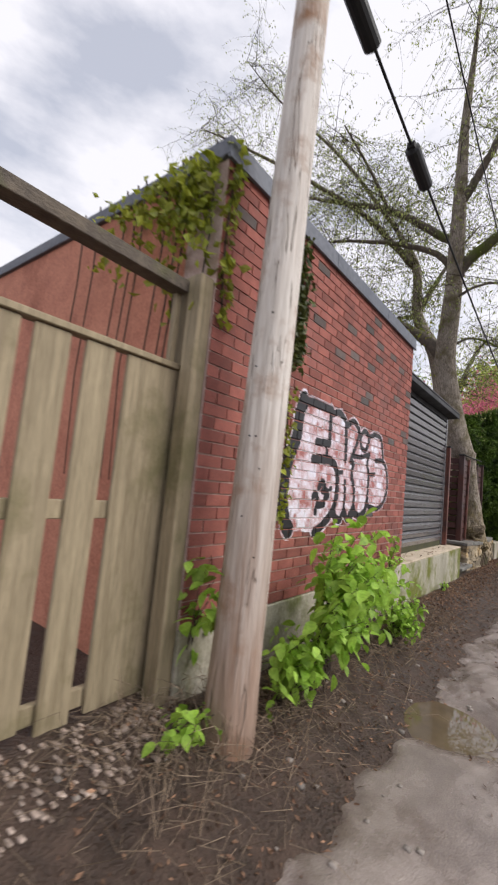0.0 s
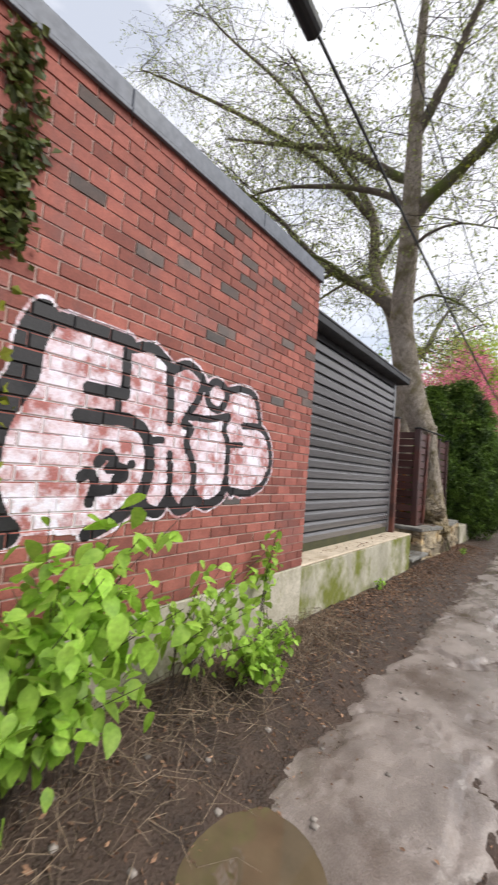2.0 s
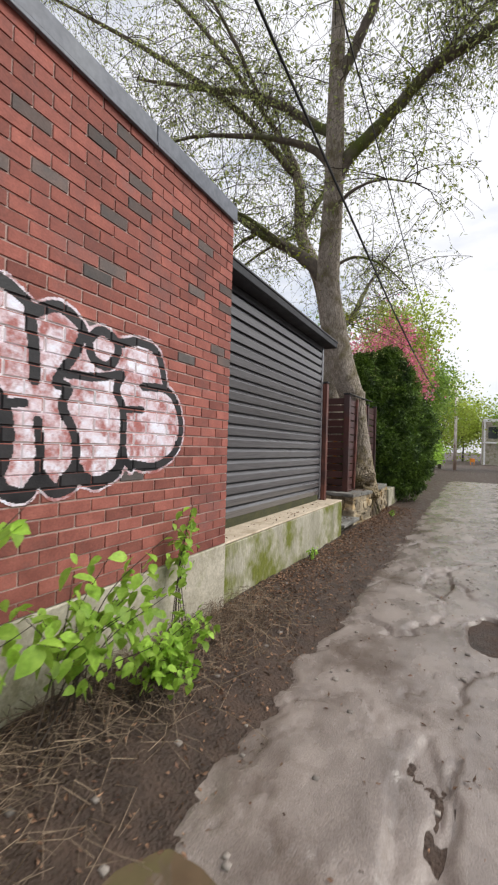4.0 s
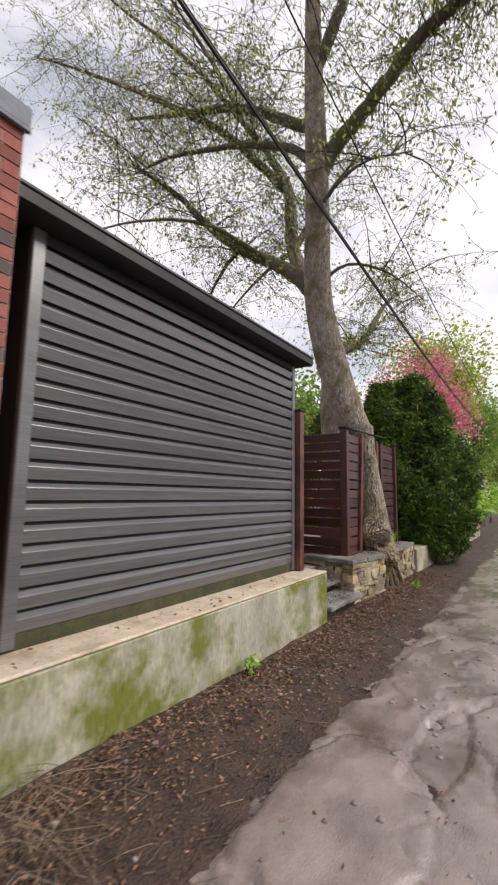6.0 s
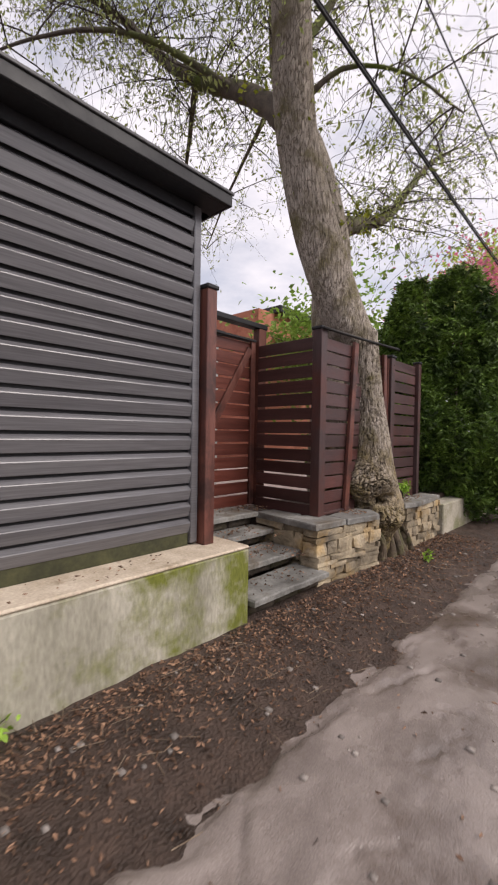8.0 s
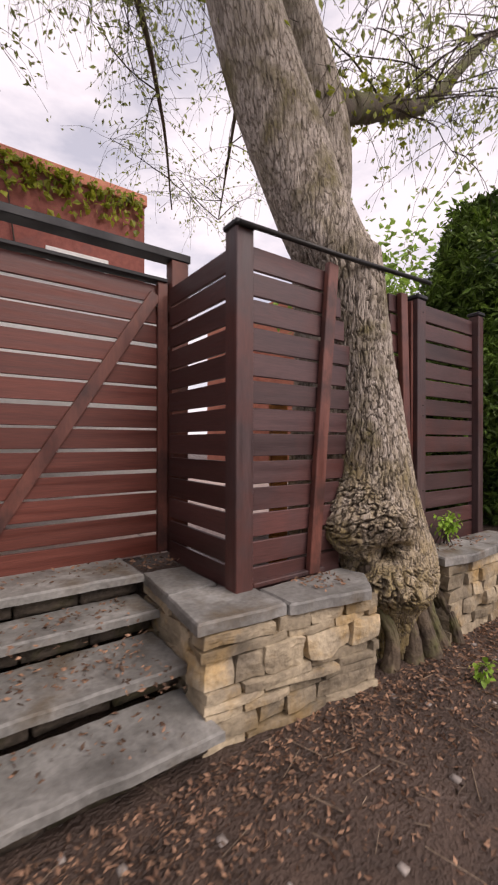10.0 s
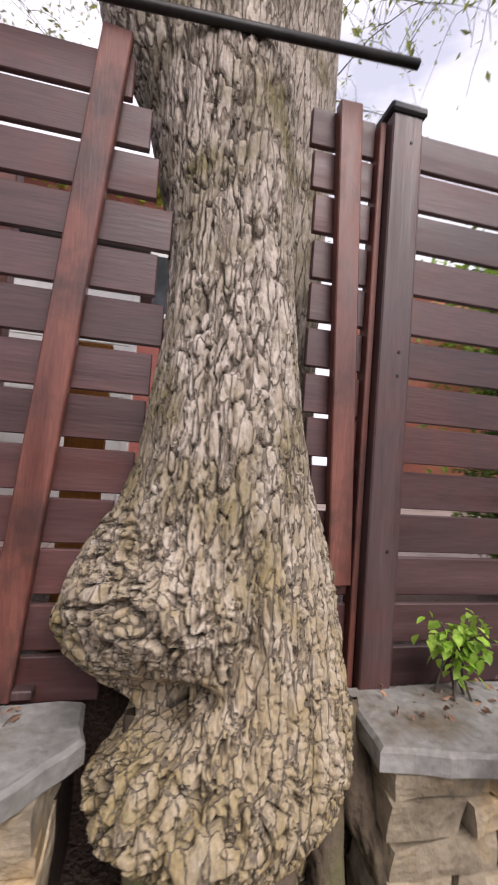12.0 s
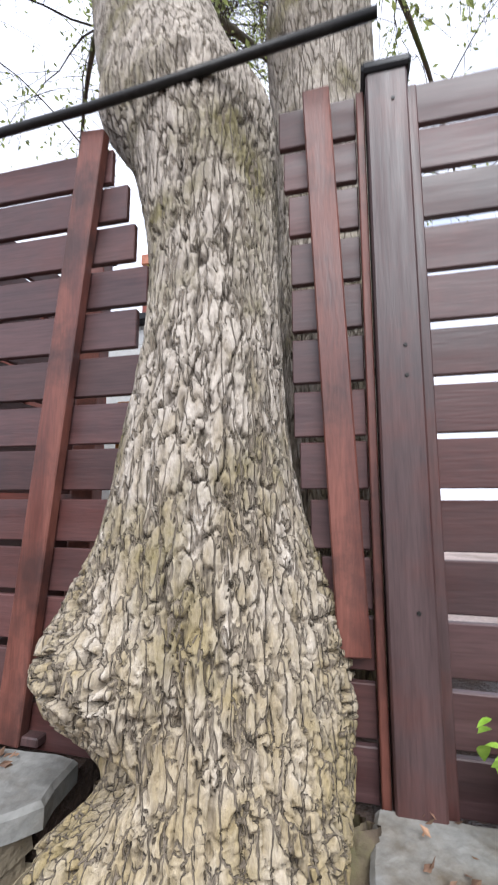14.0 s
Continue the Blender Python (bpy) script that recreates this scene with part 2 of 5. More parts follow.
m_asphalt = mat("wet_worn_asphalt", (0.160, 0.131, 0.116), (0.32, 0.270, 0.245), 3.2, (0.09, 0.44), 0.7, 150, c3=(0.112, 0.082, 0.065), c3_scale=1.25, c3_at=0.555, stretch=(1, 0.6, 1), height=0.004, spec=0.7)
m_water = mat("muddy_puddle_water", (0.11, 0.082, 0.05), (0.15, 0.112, 0.07), 2.0, (0.015, 0.03), 0.03, 6, height=0.001, spec=0.8)
m_cable = mat("black_cable", (0.010, 0.010, 0.011), (0.02, 0.02, 0.022), 8, (0.45, 0.6), 0, 30)
m_rod = mat("black_iron_rod", (0.012, 0.011, 0.011), (0.028, 0.025, 0.023), 9, (0.4, 0.6), 0.2, 60, metal=0.3)
m_litter = mat("dry_leaf_litter", (0.105, 0.055, 0.036), (0.29, 0.175, 0.11), 12, (0.7, 0.95), 0.3, 60, vary="island", amount=0.7)
m_straw = mat("dry_straw_stalk", (0.115, 0.080, 0.055), (0.29, 0.222, 0.158), 10, (0.75, 0.95), 0.1, 60, vary="island", amount=0.5)
m_window = mat("dark_window_glass", (0.03, 0.035, 0.04), (0.05, 0.055, 0.06), 1, (0.05, 0.1), 0, 10, spec=0.7)
m_white = mat("white_painted_wood", (0.72, 0.72, 0.70), (0.82, 0.82, 0.80), 3, (0.5, 0.7), 0.1, 40)
m_orange = mat("orange_plastic", (0.75, 0.22, 0.03), (0.85, 0.30, 0.05), 3, (0.4, 0.6), 0, 40)
m_leaf = leaf_mat("bright_green_leaf", (0.26, 0.47, 0.045), (0.42, 0.64, 0.10), 0.45, 0.4, 0.3, "object")
m_leaf_far = leaf_mat("bright_green_small_leaf", (0.24, 0.43, 0.045), (0.40, 0.60, 0.10), 0.45, 0.4, 0.35)
m_ivy = leaf_mat("dark_ivy_leaf", (0.045, 0.07, 0.015), (0.11, 0.12, 0.03), 0.4, 0.2, 0.5)
m_ivy_light = leaf_mat("yellow_green_ivy_leaf", (0.20, 0.26, 0.025), (0.38, 0.39, 0.05), 0.4, 0.4, 0.5)
m_willow = leaf_mat("young_olive_leaf", (0.22, 0.26, 0.08), (0.38, 0.42, 0.15), 0.5, 0.5, 0.5)
m_cedar = leaf_mat("dark_cedar_spray", (0.018, 0.045, 0.010), (0.165, 0.275, 0.040), 0.55, 0.25, 0.6, scale=2.4)
m_blossom = leaf_mat("pink_blossom", (0.55, 0.13, 0.22), (0.78, 0.30, 0.38), 0.5, 0.4, 0.35)
m_spring = leaf_mat("yellow_green_spring_leaf", (0.32, 0.42, 0.05), (0.50, 0.58, 0.12), 0.5, 0.45, 0.35)
m_green = leaf_mat("fresh_green_leaf", (0.16, 0.28, 0.04), (0.30, 0.44, 0.09), 0.5, 0.4, 0.4)


# ------------------------------------------------------------------ mesh helpers
class Geo:
    """Vertices and faces of one mesh."""

    def __init__(self):
        self.v, self.f, self.s = [], [], []

    def add(self, verts, faces, slot=0):
        k = len(self.v)
        self.v.extend(tuple(p) for p in verts)
        self.f.extend(tuple(i + k for i in face) for face in faces)
        self.s.extend([slot] * len(faces))
        return self

    def box(self, lo, hi, bev=0.0, slot=0):
        """A box with chamfered edges."""
        (x0, y0, z0), (x1, y1, z1) = lo, hi
        if bev <= 0:
            vs = [(x, y, z) for x in (x0, x1) for y in (y0, y1) for z in (z0, z1)]
            return self.add(vs, [(0, 1, 3, 2), (4, 6, 7, 5), (0, 4, 5, 1), (2, 3, 7, 6), (0, 2, 6, 4), (1, 5, 7, 3)], slot)
        bm = bmesh.new()
        bmesh.ops.create_cube(bm, size=1.0)
        for p in bm.verts:
            p.co = Vector(((x0 + x1) / 2 + p.co.x * (x1 - x0), (y0 + y1) / 2 + p.co.y * (y1 - y0), (z0 + z1) / 2 + p.co.z * (z1 - z0)))
        bmesh.ops.bevel(bm, geom=list(bm.edges), offset=bev, segments=1, affect="EDGES")
        bm.verts.index_update()
        self.add([p.co for p in bm.verts], [[p.index for p in face.verts] for face in bm.faces], slot)
        bm.free()
        return self

    def beam(self, a, b, w, d, bev=0.0, side=(1, 0, 0)):
        """A squared bar from a to b, w across and d deep along side."""
        a, b, side = Vector(a), Vector(b), Vector(side)
        up = (b - a).normalized()
        dep = (side - up * side.dot(up)).normalized()
        wid = up.cross(dep)
        g = Geo().box((-d / 2, -w / 2, 0), (d / 2, w / 2, (b - a).length), bev)
        return self.add([a + dep * p[0] + wid * p[1] + up * p[2] for p in g.v], g.f)

    def tube(self, pts, radii, n=8, cap=True, slot=0):
        pts = [Vector(p) for p in pts]
        vs, prev = [], None
        for i, p in enumerate(pts):
            d = (pts[min(i + 1, len(pts) - 1)] - pts[max(i - 1, 0)]).normalized()
            ref = prev if prev is not None else (Vector((1, 0, 0)) if abs(d.x) < 0.9 else Vector((0, 1, 0)))
            u = (ref - d * ref.dot(d)).normalized()
            prev = u
            w = d.cross(u)
            vs += [p + (u * math.cos(2 * math.pi * k / n) + w * math.sin(2 * math.pi * k / n)) * radii[i] for k in range(n)]
        fs = [(i * n + k, i * n + (k + 1) % n, (i + 1) * n + (k + 1) % n, (i + 1) * n + k) for i in range(len(pts) - 1) for k in range(n)]
        if cap:
            fs += [tuple(range(n - 1, -1, -1)), tuple((len(pts) - 1) * n + k for k in range(n))]
        return self.add(vs, fs, slot)

    def mesh(self, name, materials, smooth=False):
        me = bpy.data.meshes.new(name)
        me.from_pydata(self.v, [], self.f)
        for m in materials if isinstance(materials, (list, tuple)) else [materials]:
            me.materials.append(m)
        if any(self.s):
            me.polygons.foreach_set("material_index", self.s)
        if smooth:
            me.polygons.foreach_set("use_smooth", [True] * len(me.polygons))
        me.update()
        return me


def part(name, geo, materials, parent=None, label="", smooth=False):
    """One mesh object out of a Geo, under its thing or part."""
    ob = new(name, geo.mesh(name, materials, smooth))
    ob.parent = parent
    return tagged(ob, label)


def thing(name, label, category, group="", kind="", at=(0, 0, 0)):
    ob = new(name)
    ob.empty_display_size = 0.2
    return tagged(ob, label, category, group, kind)


def structure(name, geo, materials, label, category, smooth=False):
    return tagged(part(name, geo, materials, None, label, smooth), "", category, "", "structure")


def piece(name, mesh, parent, at, rot=(0, 0, 0)):
    ob = new(name, mesh)
    ob.parent = parent
    ob.location = at
    ob.rotation_euler = rot
    return ob


def ramp(x, x0, x1):
    t = min(1.0, max(0.0, (x - x0) / (x1 - x0)))
    return t * t * (3 - 2 * t)


def path_points(ctrl, steps):
    """A smooth line through the control points (x, y, z, r)."""
    c = [np.array(p, float) for p in ctrl]
    c = [2 * c[0] - c[1]] + c + [2 * c[-1] - c[-2]]
    out = []
    for i in range(1, len(c) - 2):
        for k in range(steps):
            t = k / steps
            a, b, d, e = c[i - 1], c[i], c[i + 1], c[i + 2]
            out.append(0.5 * (2 * b + (d - a) * t + (2 * a - 5 * b + 4 * d - e) * t * t + (3 * b - a - 3 * d + e) * t ** 3))
    out.append(c[-2])
    return out


def leaf_geo(length, width, fold=0.25, droop=0.2, seed=0):
    """An ovate leaf, folded along its midrib, with its stalk end at the origin and pointing along +y."""
    g = Geo()
    ts = (0.0, 0.18, 0.42, 0.7, 1.0)
    ws = (0.05, 0.76, 1.0, 0.76, 0.05)
    vs = []
    for t, w in zip(ts, ws):
        y, z = t * length, -droop * length * t * t
        h = w * width / 2
        vs += [(-h, y, z + fold * h), (0, y, z), (h, y, z + fold * h)]
    fs = []
    for i in range(4):
        k = 3 * i
        fs += [(k, k + 1, k + 4, k + 3), (k + 1, k + 2, k + 5, k + 4)]
    return g.add(vs, fs)


def leaf_cloud(name, centres, length, material, parent, rng):
    """Rounded ovate leaves joined in one mesh, each at its own tilt."""
    shape = leaf_geo(1.0, 0.66, 0.22, 0.28)
    base = np.array(shape.v)
    vs, fs = [], []
    for c in centres:
        rz, rx, ry = rng.uniform(0, 6.283), rng.normal(-0.5, 0.4), rng.normal(0, 0.35)
        r = np.array((Matrix.Rotation(rz, 3, "Z") @ Matrix.Rotation(rx, 3, "X") @ Matrix.Rotation(ry, 3, "Y")))
        k = len(vs)
        vs.extend((base @ r.T * length * rng.uniform(0.6, 1.2) + np.asarray(c)).tolist())
        fs.extend([tuple(i + k for i in f) for f in shape.f])
    me = bpy.data.meshes.new(name)
    me.from_pydata(vs, [], fs)
    me.materials.append(material)
    me.polygons.foreach_set("use_smooth", [True] * len(me.polygons))
    ob = new(name, me)
    ob.parent = parent
    return tagged(ob, "")


def scatter(name, centres, size, material, parent=None, label="", rng=None, droop=0.0, slim=0.5, tilt=1.0):
    """Many small leaves in one mesh: a diamond of two triangles at each centre, folded along its length."""
    c = np.asarray(centres, float)
    n = len(c)
    a = rng.uniform(0, 2 * np.pi, n)
    el = rng.uniform(-0.9, 0.9, n) * tilt - droop
    d = np.stack([np.cos(a) * np.cos(el), np.sin(a) * np.cos(el), np.sin(el)], 1)
    r = rng.normal(size=(n, 3))
    s = np.cross(d, r)
    s /= np.linalg.norm(s, axis=1, keepdims=True) + 1e-9
    up = np.cross(s, d)
    ln = size * rng.uniform(0.6, 1.3, n)[:, None]
    w = ln * slim / 2
    p0, p2 = c, c + d * ln
    mid = c + d * ln * 0.45
    p1, p3 = mid + s * w + up * w * 0.4, mid - s * w + up * w * 0.4
    v = np.stack([p0, p1, p2, p3], 1).reshape(-1, 3)
    k = np.arange(n) * 4
    f = np.concatenate([np.stack([k, k + 1, k + 2], 1), np.stack([k, k + 2, k + 3], 1)])
    me = bpy.data.meshes.new(name)
    me.from_pydata(v.tolist(), [], f.tolist())
    me.materials.append(material)
    ob = new(name, me)
    ob.parent = parent
    return tagged(ob, label)


# ------------------------------------------------------------------ ground and alley
def verge(x, y):
    """Height of the bank of soil along the walls."""
    top = 0.26 - 0.11 * ramp(y, 1.2, 3.2) - 0.10 * ramp(y, 3.8, 5.8) - 0.05 * ramp(y, 6.0, 8.0)
    return top * ramp(-x, 0.75, 1.65)


def soil(x, y):
    near = 1.0 if -3 < x < 3 and -2 < y < 26 else 0.0
    z = verge(x, y) if x > -9 else 0.0
    if near:
        z -= 0.045 * ramp(x, -1.15, -0.75)
        z += 0.016 * noise.fractal((x * 1.7, y * 1.7, 0), 1.0, 2.0, 5) + 0.012 * noise.noise((x * 9, y * 9, 3))
        z -= 0.09 * math.exp(-(((x + 0.62) / 0.34) ** 2 + ((y - 3.40) / 0.30) ** 2))
    return z


def road_edge(y):
    return -0.82 + 0.10 * ramp(y, 6.2, 7.4) + 0.10 * math.exp(-((y - 4.7) / 0.35) ** 2) + 0.07 * math.exp(-((y - 6.0) / 0.3) ** 2) + 0.10 * noise.fractal((0.3, y * 0.9, 5), 1.0, 2.0, 4)


def slab_patch(x, y, cx, cy, rx_, ry_, seed, rise, moat):
    """Height of a broken-edged slab of asphalt at a spot: raised inside, with an open crack round its rim."""
    if abs(x - cx) > rx_ * 1.7 or abs(y - cy) > ry_ * 1.7:
        return 0.0
    d = 1 - math.hypot((x - cx) / rx_, (y - cy) / ry_) + 0.30 * noise.fractal((x * 2.2, y * 2.2, seed), 1.0, 2.0, 5)
    return rise * ramp(d, -0.03, 0.04) - moat * math.exp(-((d + 0.02) / 0.035) ** 2) * ramp(noise.noise((x * 1.7, y * 1.7, seed + 2)), -0.25, 0.1)


SLABS = [(-0.40, 6.70, 0.40, 0.72, 3, 0.014, 0.030), (-0.40, 4.05, 0.46, 0.80, 8, 0.010, 0.022), (0.55, 4.5, 0.44, 1.2, 21, 0.010, 0.035), (0.50, 8.0, 0.5, 0.9, 17, 0.008, 0.020),
         (-0.30, 8.9, 0.45, 0.9, 12, 0.008, 0.020), (0.34, 6.35, 0.18, 0.42, 5, -0.060, 0.0), (0.04, 4.15, 0.10, 0.75, 6, -0.025, 0.0), (-0.12, 7.6, 0.16, 0.6, 13, -0.025, 0.0), (-0.1, 11.0, 0.6, 0.9, 30, 0.008, 0.020)]


def tarmac(x, y):
    fade = 1.0 - ramp(y, 18, 26)
    m = min(x - road_edge(y), 2.6 - x) + 0.10 * noise.fractal((x * 4.2, y * 3.4, 9), 1.0, 2.0, 7)
    z = -0.05 + 0.032 * ramp(m, -0.05, 0.05) + 0.010 * ramp(m, 0.05, 0.5)
    z += sum(slab_patch(x, y, *p) for p in SLABS)
    crack = max(0.0, 0.022 - abs(noise.fractal((x * 1.1, y * 0.7 + 7, 4), 1.0, 2.0, 5))) * 1.1 * ramp(noise.noise((x * 0.7, y * 0.7, 11)), -0.1, 0.2)
    z += fade * (0.0035 * noise.fractal((x * 2.0, y * 1.1, 1), 1.0, 2.0, 4) + 0.0012 * noise.noise((x * 19, y * 19, 4)) - crack)
    z -= 0.14 * math.exp(-(((x + 0.66) / 0.36) ** 2 + ((y - 3.38) / 0.30) ** 2))
    return z


def sheet(xs, ys, fn):
    g = Geo()
    n = len(xs)
    g.add([(x, y, fn(x, y)) for y in ys for x in xs],
          [(j * n + i, j * n + i + 1, (j + 1) * n + i + 1, (j + 1) * n + i) for j in range(len(ys) - 1) for i in range(n - 1)])
    return g


def steps_of(*spans):
    out = []
    for a, b, d in spans:
        k = max(1, round((b - a) / d))
        out += [a + (b - a) * i / k for i in range(k)]
    return out + [spans[-1][1]]


gx = steps_of((-600, -60, 180), (-60, -8, 13), (-8, -2.4, 0.7), (-2.4, 1.2, 0.045), (1.2, 4, 0.28), (4, 60, 14), (60, 600, 180))
gy = steps_of((-600, -60, 180), (-60, -2, 14), (-2, 0.6, 0.3), (0.6, 14, 0.045), (14, 26, 0.3), (26, 80, 6), (80, 900, 160))
structure("ground", sheet(gx, gy, soil), m_dirt, "wet dark brown soil along the alley", "ground", True)
rx = steps_of((-1.3, 0.7, 0.022), (0.7, 1.4, 0.05), (1.4, 2.9, 0.25))
ry = steps_of((-4, 0.8, 0.3), (0.8, 10, 0.025), (10, 14, 0.05), (14, 30, 0.2), (30, 90, 4))
structure("road", sheet(rx, ry, tarmac), m_asphalt, "worn wet asphalt alley with broken edges", "road", True)
puddle = Geo().add([(-0.66 + 0.62 * math.cos(a) * (1 + 0.18 * math.sin(3 * a + 1)), 3.40 + 0.58 * math.sin(a) * (1 + 0.15 * math.cos(2 * a)), -0.058) for a in np.linspace(0, 2 * math.pi, 48, endpoint=False)], [tuple(range(48))])
structure("water", puddle, m_water, "shallow brown puddle in the alley", "puddle")
wall_r = Geo().box((3.2, -8, -0.3), (3.35, 22, 1.7))
structure("wall_east", wall_r, m_old_wood, "plain boundary fence along the alley", "wall")

# ------------------------------------------------------------------ brick garage
WX, WY0, WY1, WZ0, COURSE, ROWS_N = -1.69, 1.74, 5.55, 0.62, 0.0765, 37
WTOP = WZ0 + COURSE * ROWS_N
PITCH, JOINT = 0.212, 0.011
core = Geo().box((WX - 0.30, WY0, WZ0), (WX - 0.005, WY1, WTOP))
wall_brick = structure("wall_east_brick", core, m_mortar, "red brick garage wall with scattered dark bricks", "brick wall")
side = Geo().box((-8.0, WY0 + 0.002, -0.2), (WX - 0.302, WY0 + 0.25, WTOP))
structure("wall_south_brick", side, m_salmon, "salmon painted brick side wall of the garage", "brick wall")
structure("wall_north_brick", Geo().box((-8.0, WY1 - 0.25, -0.2), (WX - 0.302, WY1 - 0.002, WTOP)), m_brick_far, "plain brick end wall of the garage", "brick wall")
structure("wall_west_brick", Geo().box((-8.2, WY0, -0.2), (-8.002, WY1, WTOP)), m_brick_far, "plain brick rear wall of the garage", "brick wall")
structure("roof_garage", Geo().box((-8.2, WY0 + 0.03, WTOP + 0.002), (WX - 0.05, WY1 - 0.03, WTOP + 0.06)), m_shingle, "flat dark garage roof", "roof")
found = Geo().box((WX - 0.30, WY0, -0.3), (WX + 0.012, WY1, WZ0 - 0.003), 0.008)
structure("wall_foundation", found, m_concrete, "stained concrete foundation under the brick wall", "foundation")

coping = thing("coping", "grey metal flashing along the top of the brick wall", "flashing", kind="structure")
for a, b in ((WY0 - 0.03, 3.2), (3.204, 4.5), (4.504, WY1 + 0.02)):
    g = Geo().box((WX - 0.34, a, WTOP + 0.004), (WX + 0.028, b, WTOP + 0.128), 0.006)
    g.box((WX + 0.010, a, WTOP - 0.022), (WX + 0.036, b, WTOP + 0.003), 0.003)
    part("flashing_strip", g, m_coping, coping)
gs = Geo().box((-8.1, WY0 - 0.03, WTOP + 0.004), (WX - 0.345, WY0 + 0.2, WTOP + 0.11), 0.006)
part("flashing_strip", gs, m_coping, coping)

rng = np.random.default_rng(4)
B_FULL = Geo().box((-0.010, -PITCH / 2 + JOINT / 2, -COURSE / 2 + JOINT / 2), (0.004, PITCH / 2 - JOINT / 2, COURSE / 2 - JOINT / 2), 0.0025)


def brick_spans():
    """The bricks of the wall in running bond: row, y0, y1, dark or not."""
    for r in range(ROWS_N):
        y = WY0 - (PITCH / 2 if r % 2 else 0)
        while y < WY1 - 0.01:
            a, b = max(y, WY0), min(y + PITCH, WY1)
            z = WZ0 + (r + 0.5) * COURSE
            dark = rng.random() < (0.07 if z > 2.2 else 0.045)
            if b - a > 0.03:
                yield r, a, b, z, dark
            y += PITCH


b_red = B_FULL.mesh("brick", m_brick)
b_grey = B_FULL.mesh("brick_dark", m_brick_grey)
rest_red, rest_grey, near_bricks = Geo(), Geo(), []
for r, a, b, z, dark in brick_spans():
    out = rng.normal(0, 0.0012)
    if 0.95 < z < 2.45 and 2.15 < a and b < 5.2 and b - a > PITCH * 0.99 and len(near_bricks) < 300:
        near_bricks.append((dark, (WX + out, (a + b) / 2, z), rng.normal(0, 0.004)))
    else:
        (rest_grey if dark else rest_red).box((WX - 0.010, a + JOINT / 2, z - COURSE / 2 + JOINT / 2), (WX + 0.004 + out, b - JOINT / 2, z + COURSE / 2 - JOINT / 2))
for g, m, nm in ((rest_red, m_brick_far, "bricks"), (rest_grey, m_brick_grey_far, "dark_bricks")):
    tagged(part(nm, g, m, wall_brick), kind="stuff")


# graffiti painted over bricks and joints
def joint_depth(y, z):
    """The wall's face at a spot: the brick's face, or the joint behind it."""
    r = (z - WZ0) / COURSE
    fz = (r - math.floor(r)) * COURSE
    fy = ((y - WY0 + (PITCH / 2 if int(math.floor(r)) % 2 else 0)) % PITCH)
    inside = JOINT / 2 < fz < COURSE - JOINT / 2 and JOINT / 2 < fy < PITCH - JOINT / 2
    return inside


STROKES = [
    (.115, (2.86, 2.17), (2.81, 2.04), (2.79, 1.86), (2.71, 1.7), (2.67, 1.53), (2.67, 1.36), (2.72, 1.22), (2.78, 1.15)),
    (.062, (2.84, 2.16), (3.06, 2.18), (3.35, 2.18)),
    (.05, (3.33, 2.19), (3.34, 2.07), (3.35, 1.88)),
    (.055, (3.12, 1.87), (3.35, 1.88)),
    (.04, (3.31, 1.87), (3.31, 1.75)),
    (.065, (3.08, 1.72), (3.35, 1.74), (3.5, 1.69), (3.56, 1.57), (3.56, 1.42), (3.5, 1.29), (3.37, 1.19), (3.19, 1.11)),
    (.05, (3.34, 2.14), (3.5, 2.19), (3.62, 2.15), (3.67, 2.11)),
    (.05, (3.66, 2.11), (3.69, 1.92), (3.7, 1.77)),
    (.035, (3.53, 1.64), (3.65, 1.65)),
    (.05, (3.67, 2.09), (3.81, 2.16), (3.94, 2.12), (3.99, 2.05)),
    (.045, (3.98, 2.08), (3.93, 1.95), (3.85, 1.83), (3.82, 1.77), (3.89, 1.75), (3.86, 1.65), (3.94, 1.51), (3.95, 1.36), (3.87, 1.26)),
    (.04, (3.72, 1.57), (3.74, 1.43), (3.73, 1.3)),
    (.06, (3.52, 1.31), (3.56, 1.24), (3.66, 1.21), (3.72, 1.27)),
]
STROKES += [
    (.06, (3.74, 1.3), (3.82, 1.22), (3.93, 1.24), (3.97, 1.32)),
    (.06, (3.96, 1.3), (4.09, 1.24), (4.25, 1.3), (4.29, 1.41)),
    (.045, (4.01, 2.04), (4.1, 2.11), (4.21, 2.08), (4.23, 2.0), (4.16, 1.92), (4.05, 1.94), (4.01, 2.04)),
    (.04, (3.88, 1.83), (4.07, 1.84), (4.27, 1.89)),
    (.045, (4.27, 1.88), (4.23, 1.79), (4.29, 1.66), (4.3, 1.41), (4.37, 1.32)),
    (.045, (4.24, 2.07), (4.42, 2.12), (4.59, 2.08), (4.68, 1.88)),
    (.045, (4.46, 1.84), (4.68, 1.85), (4.81, 1.76), (4.87, 1.57), (4.78, 1.4), (4.58, 1.32), (4.38, 1.34)),
    (.035, (4.32, 1.68), (4.46, 1.69)),
    (.05, (3.22, 1.49), (3.27, 1.54), (3.32, 1.5), (3.29, 1.46)),
    (.05, (3.31, 1.46), (3.38, 1.46), (3.39, 1.42), (3.34, 1.4)),
    (.04, (3.43, 1.49), (3.44, 1.49)),
    (.05, (3.13, 1.41), (3.17, 1.43), (3.21, 1.38), (3.19, 1.28)),
    (.05, (3.24, 1.34), (3.33, 1.35)),
]
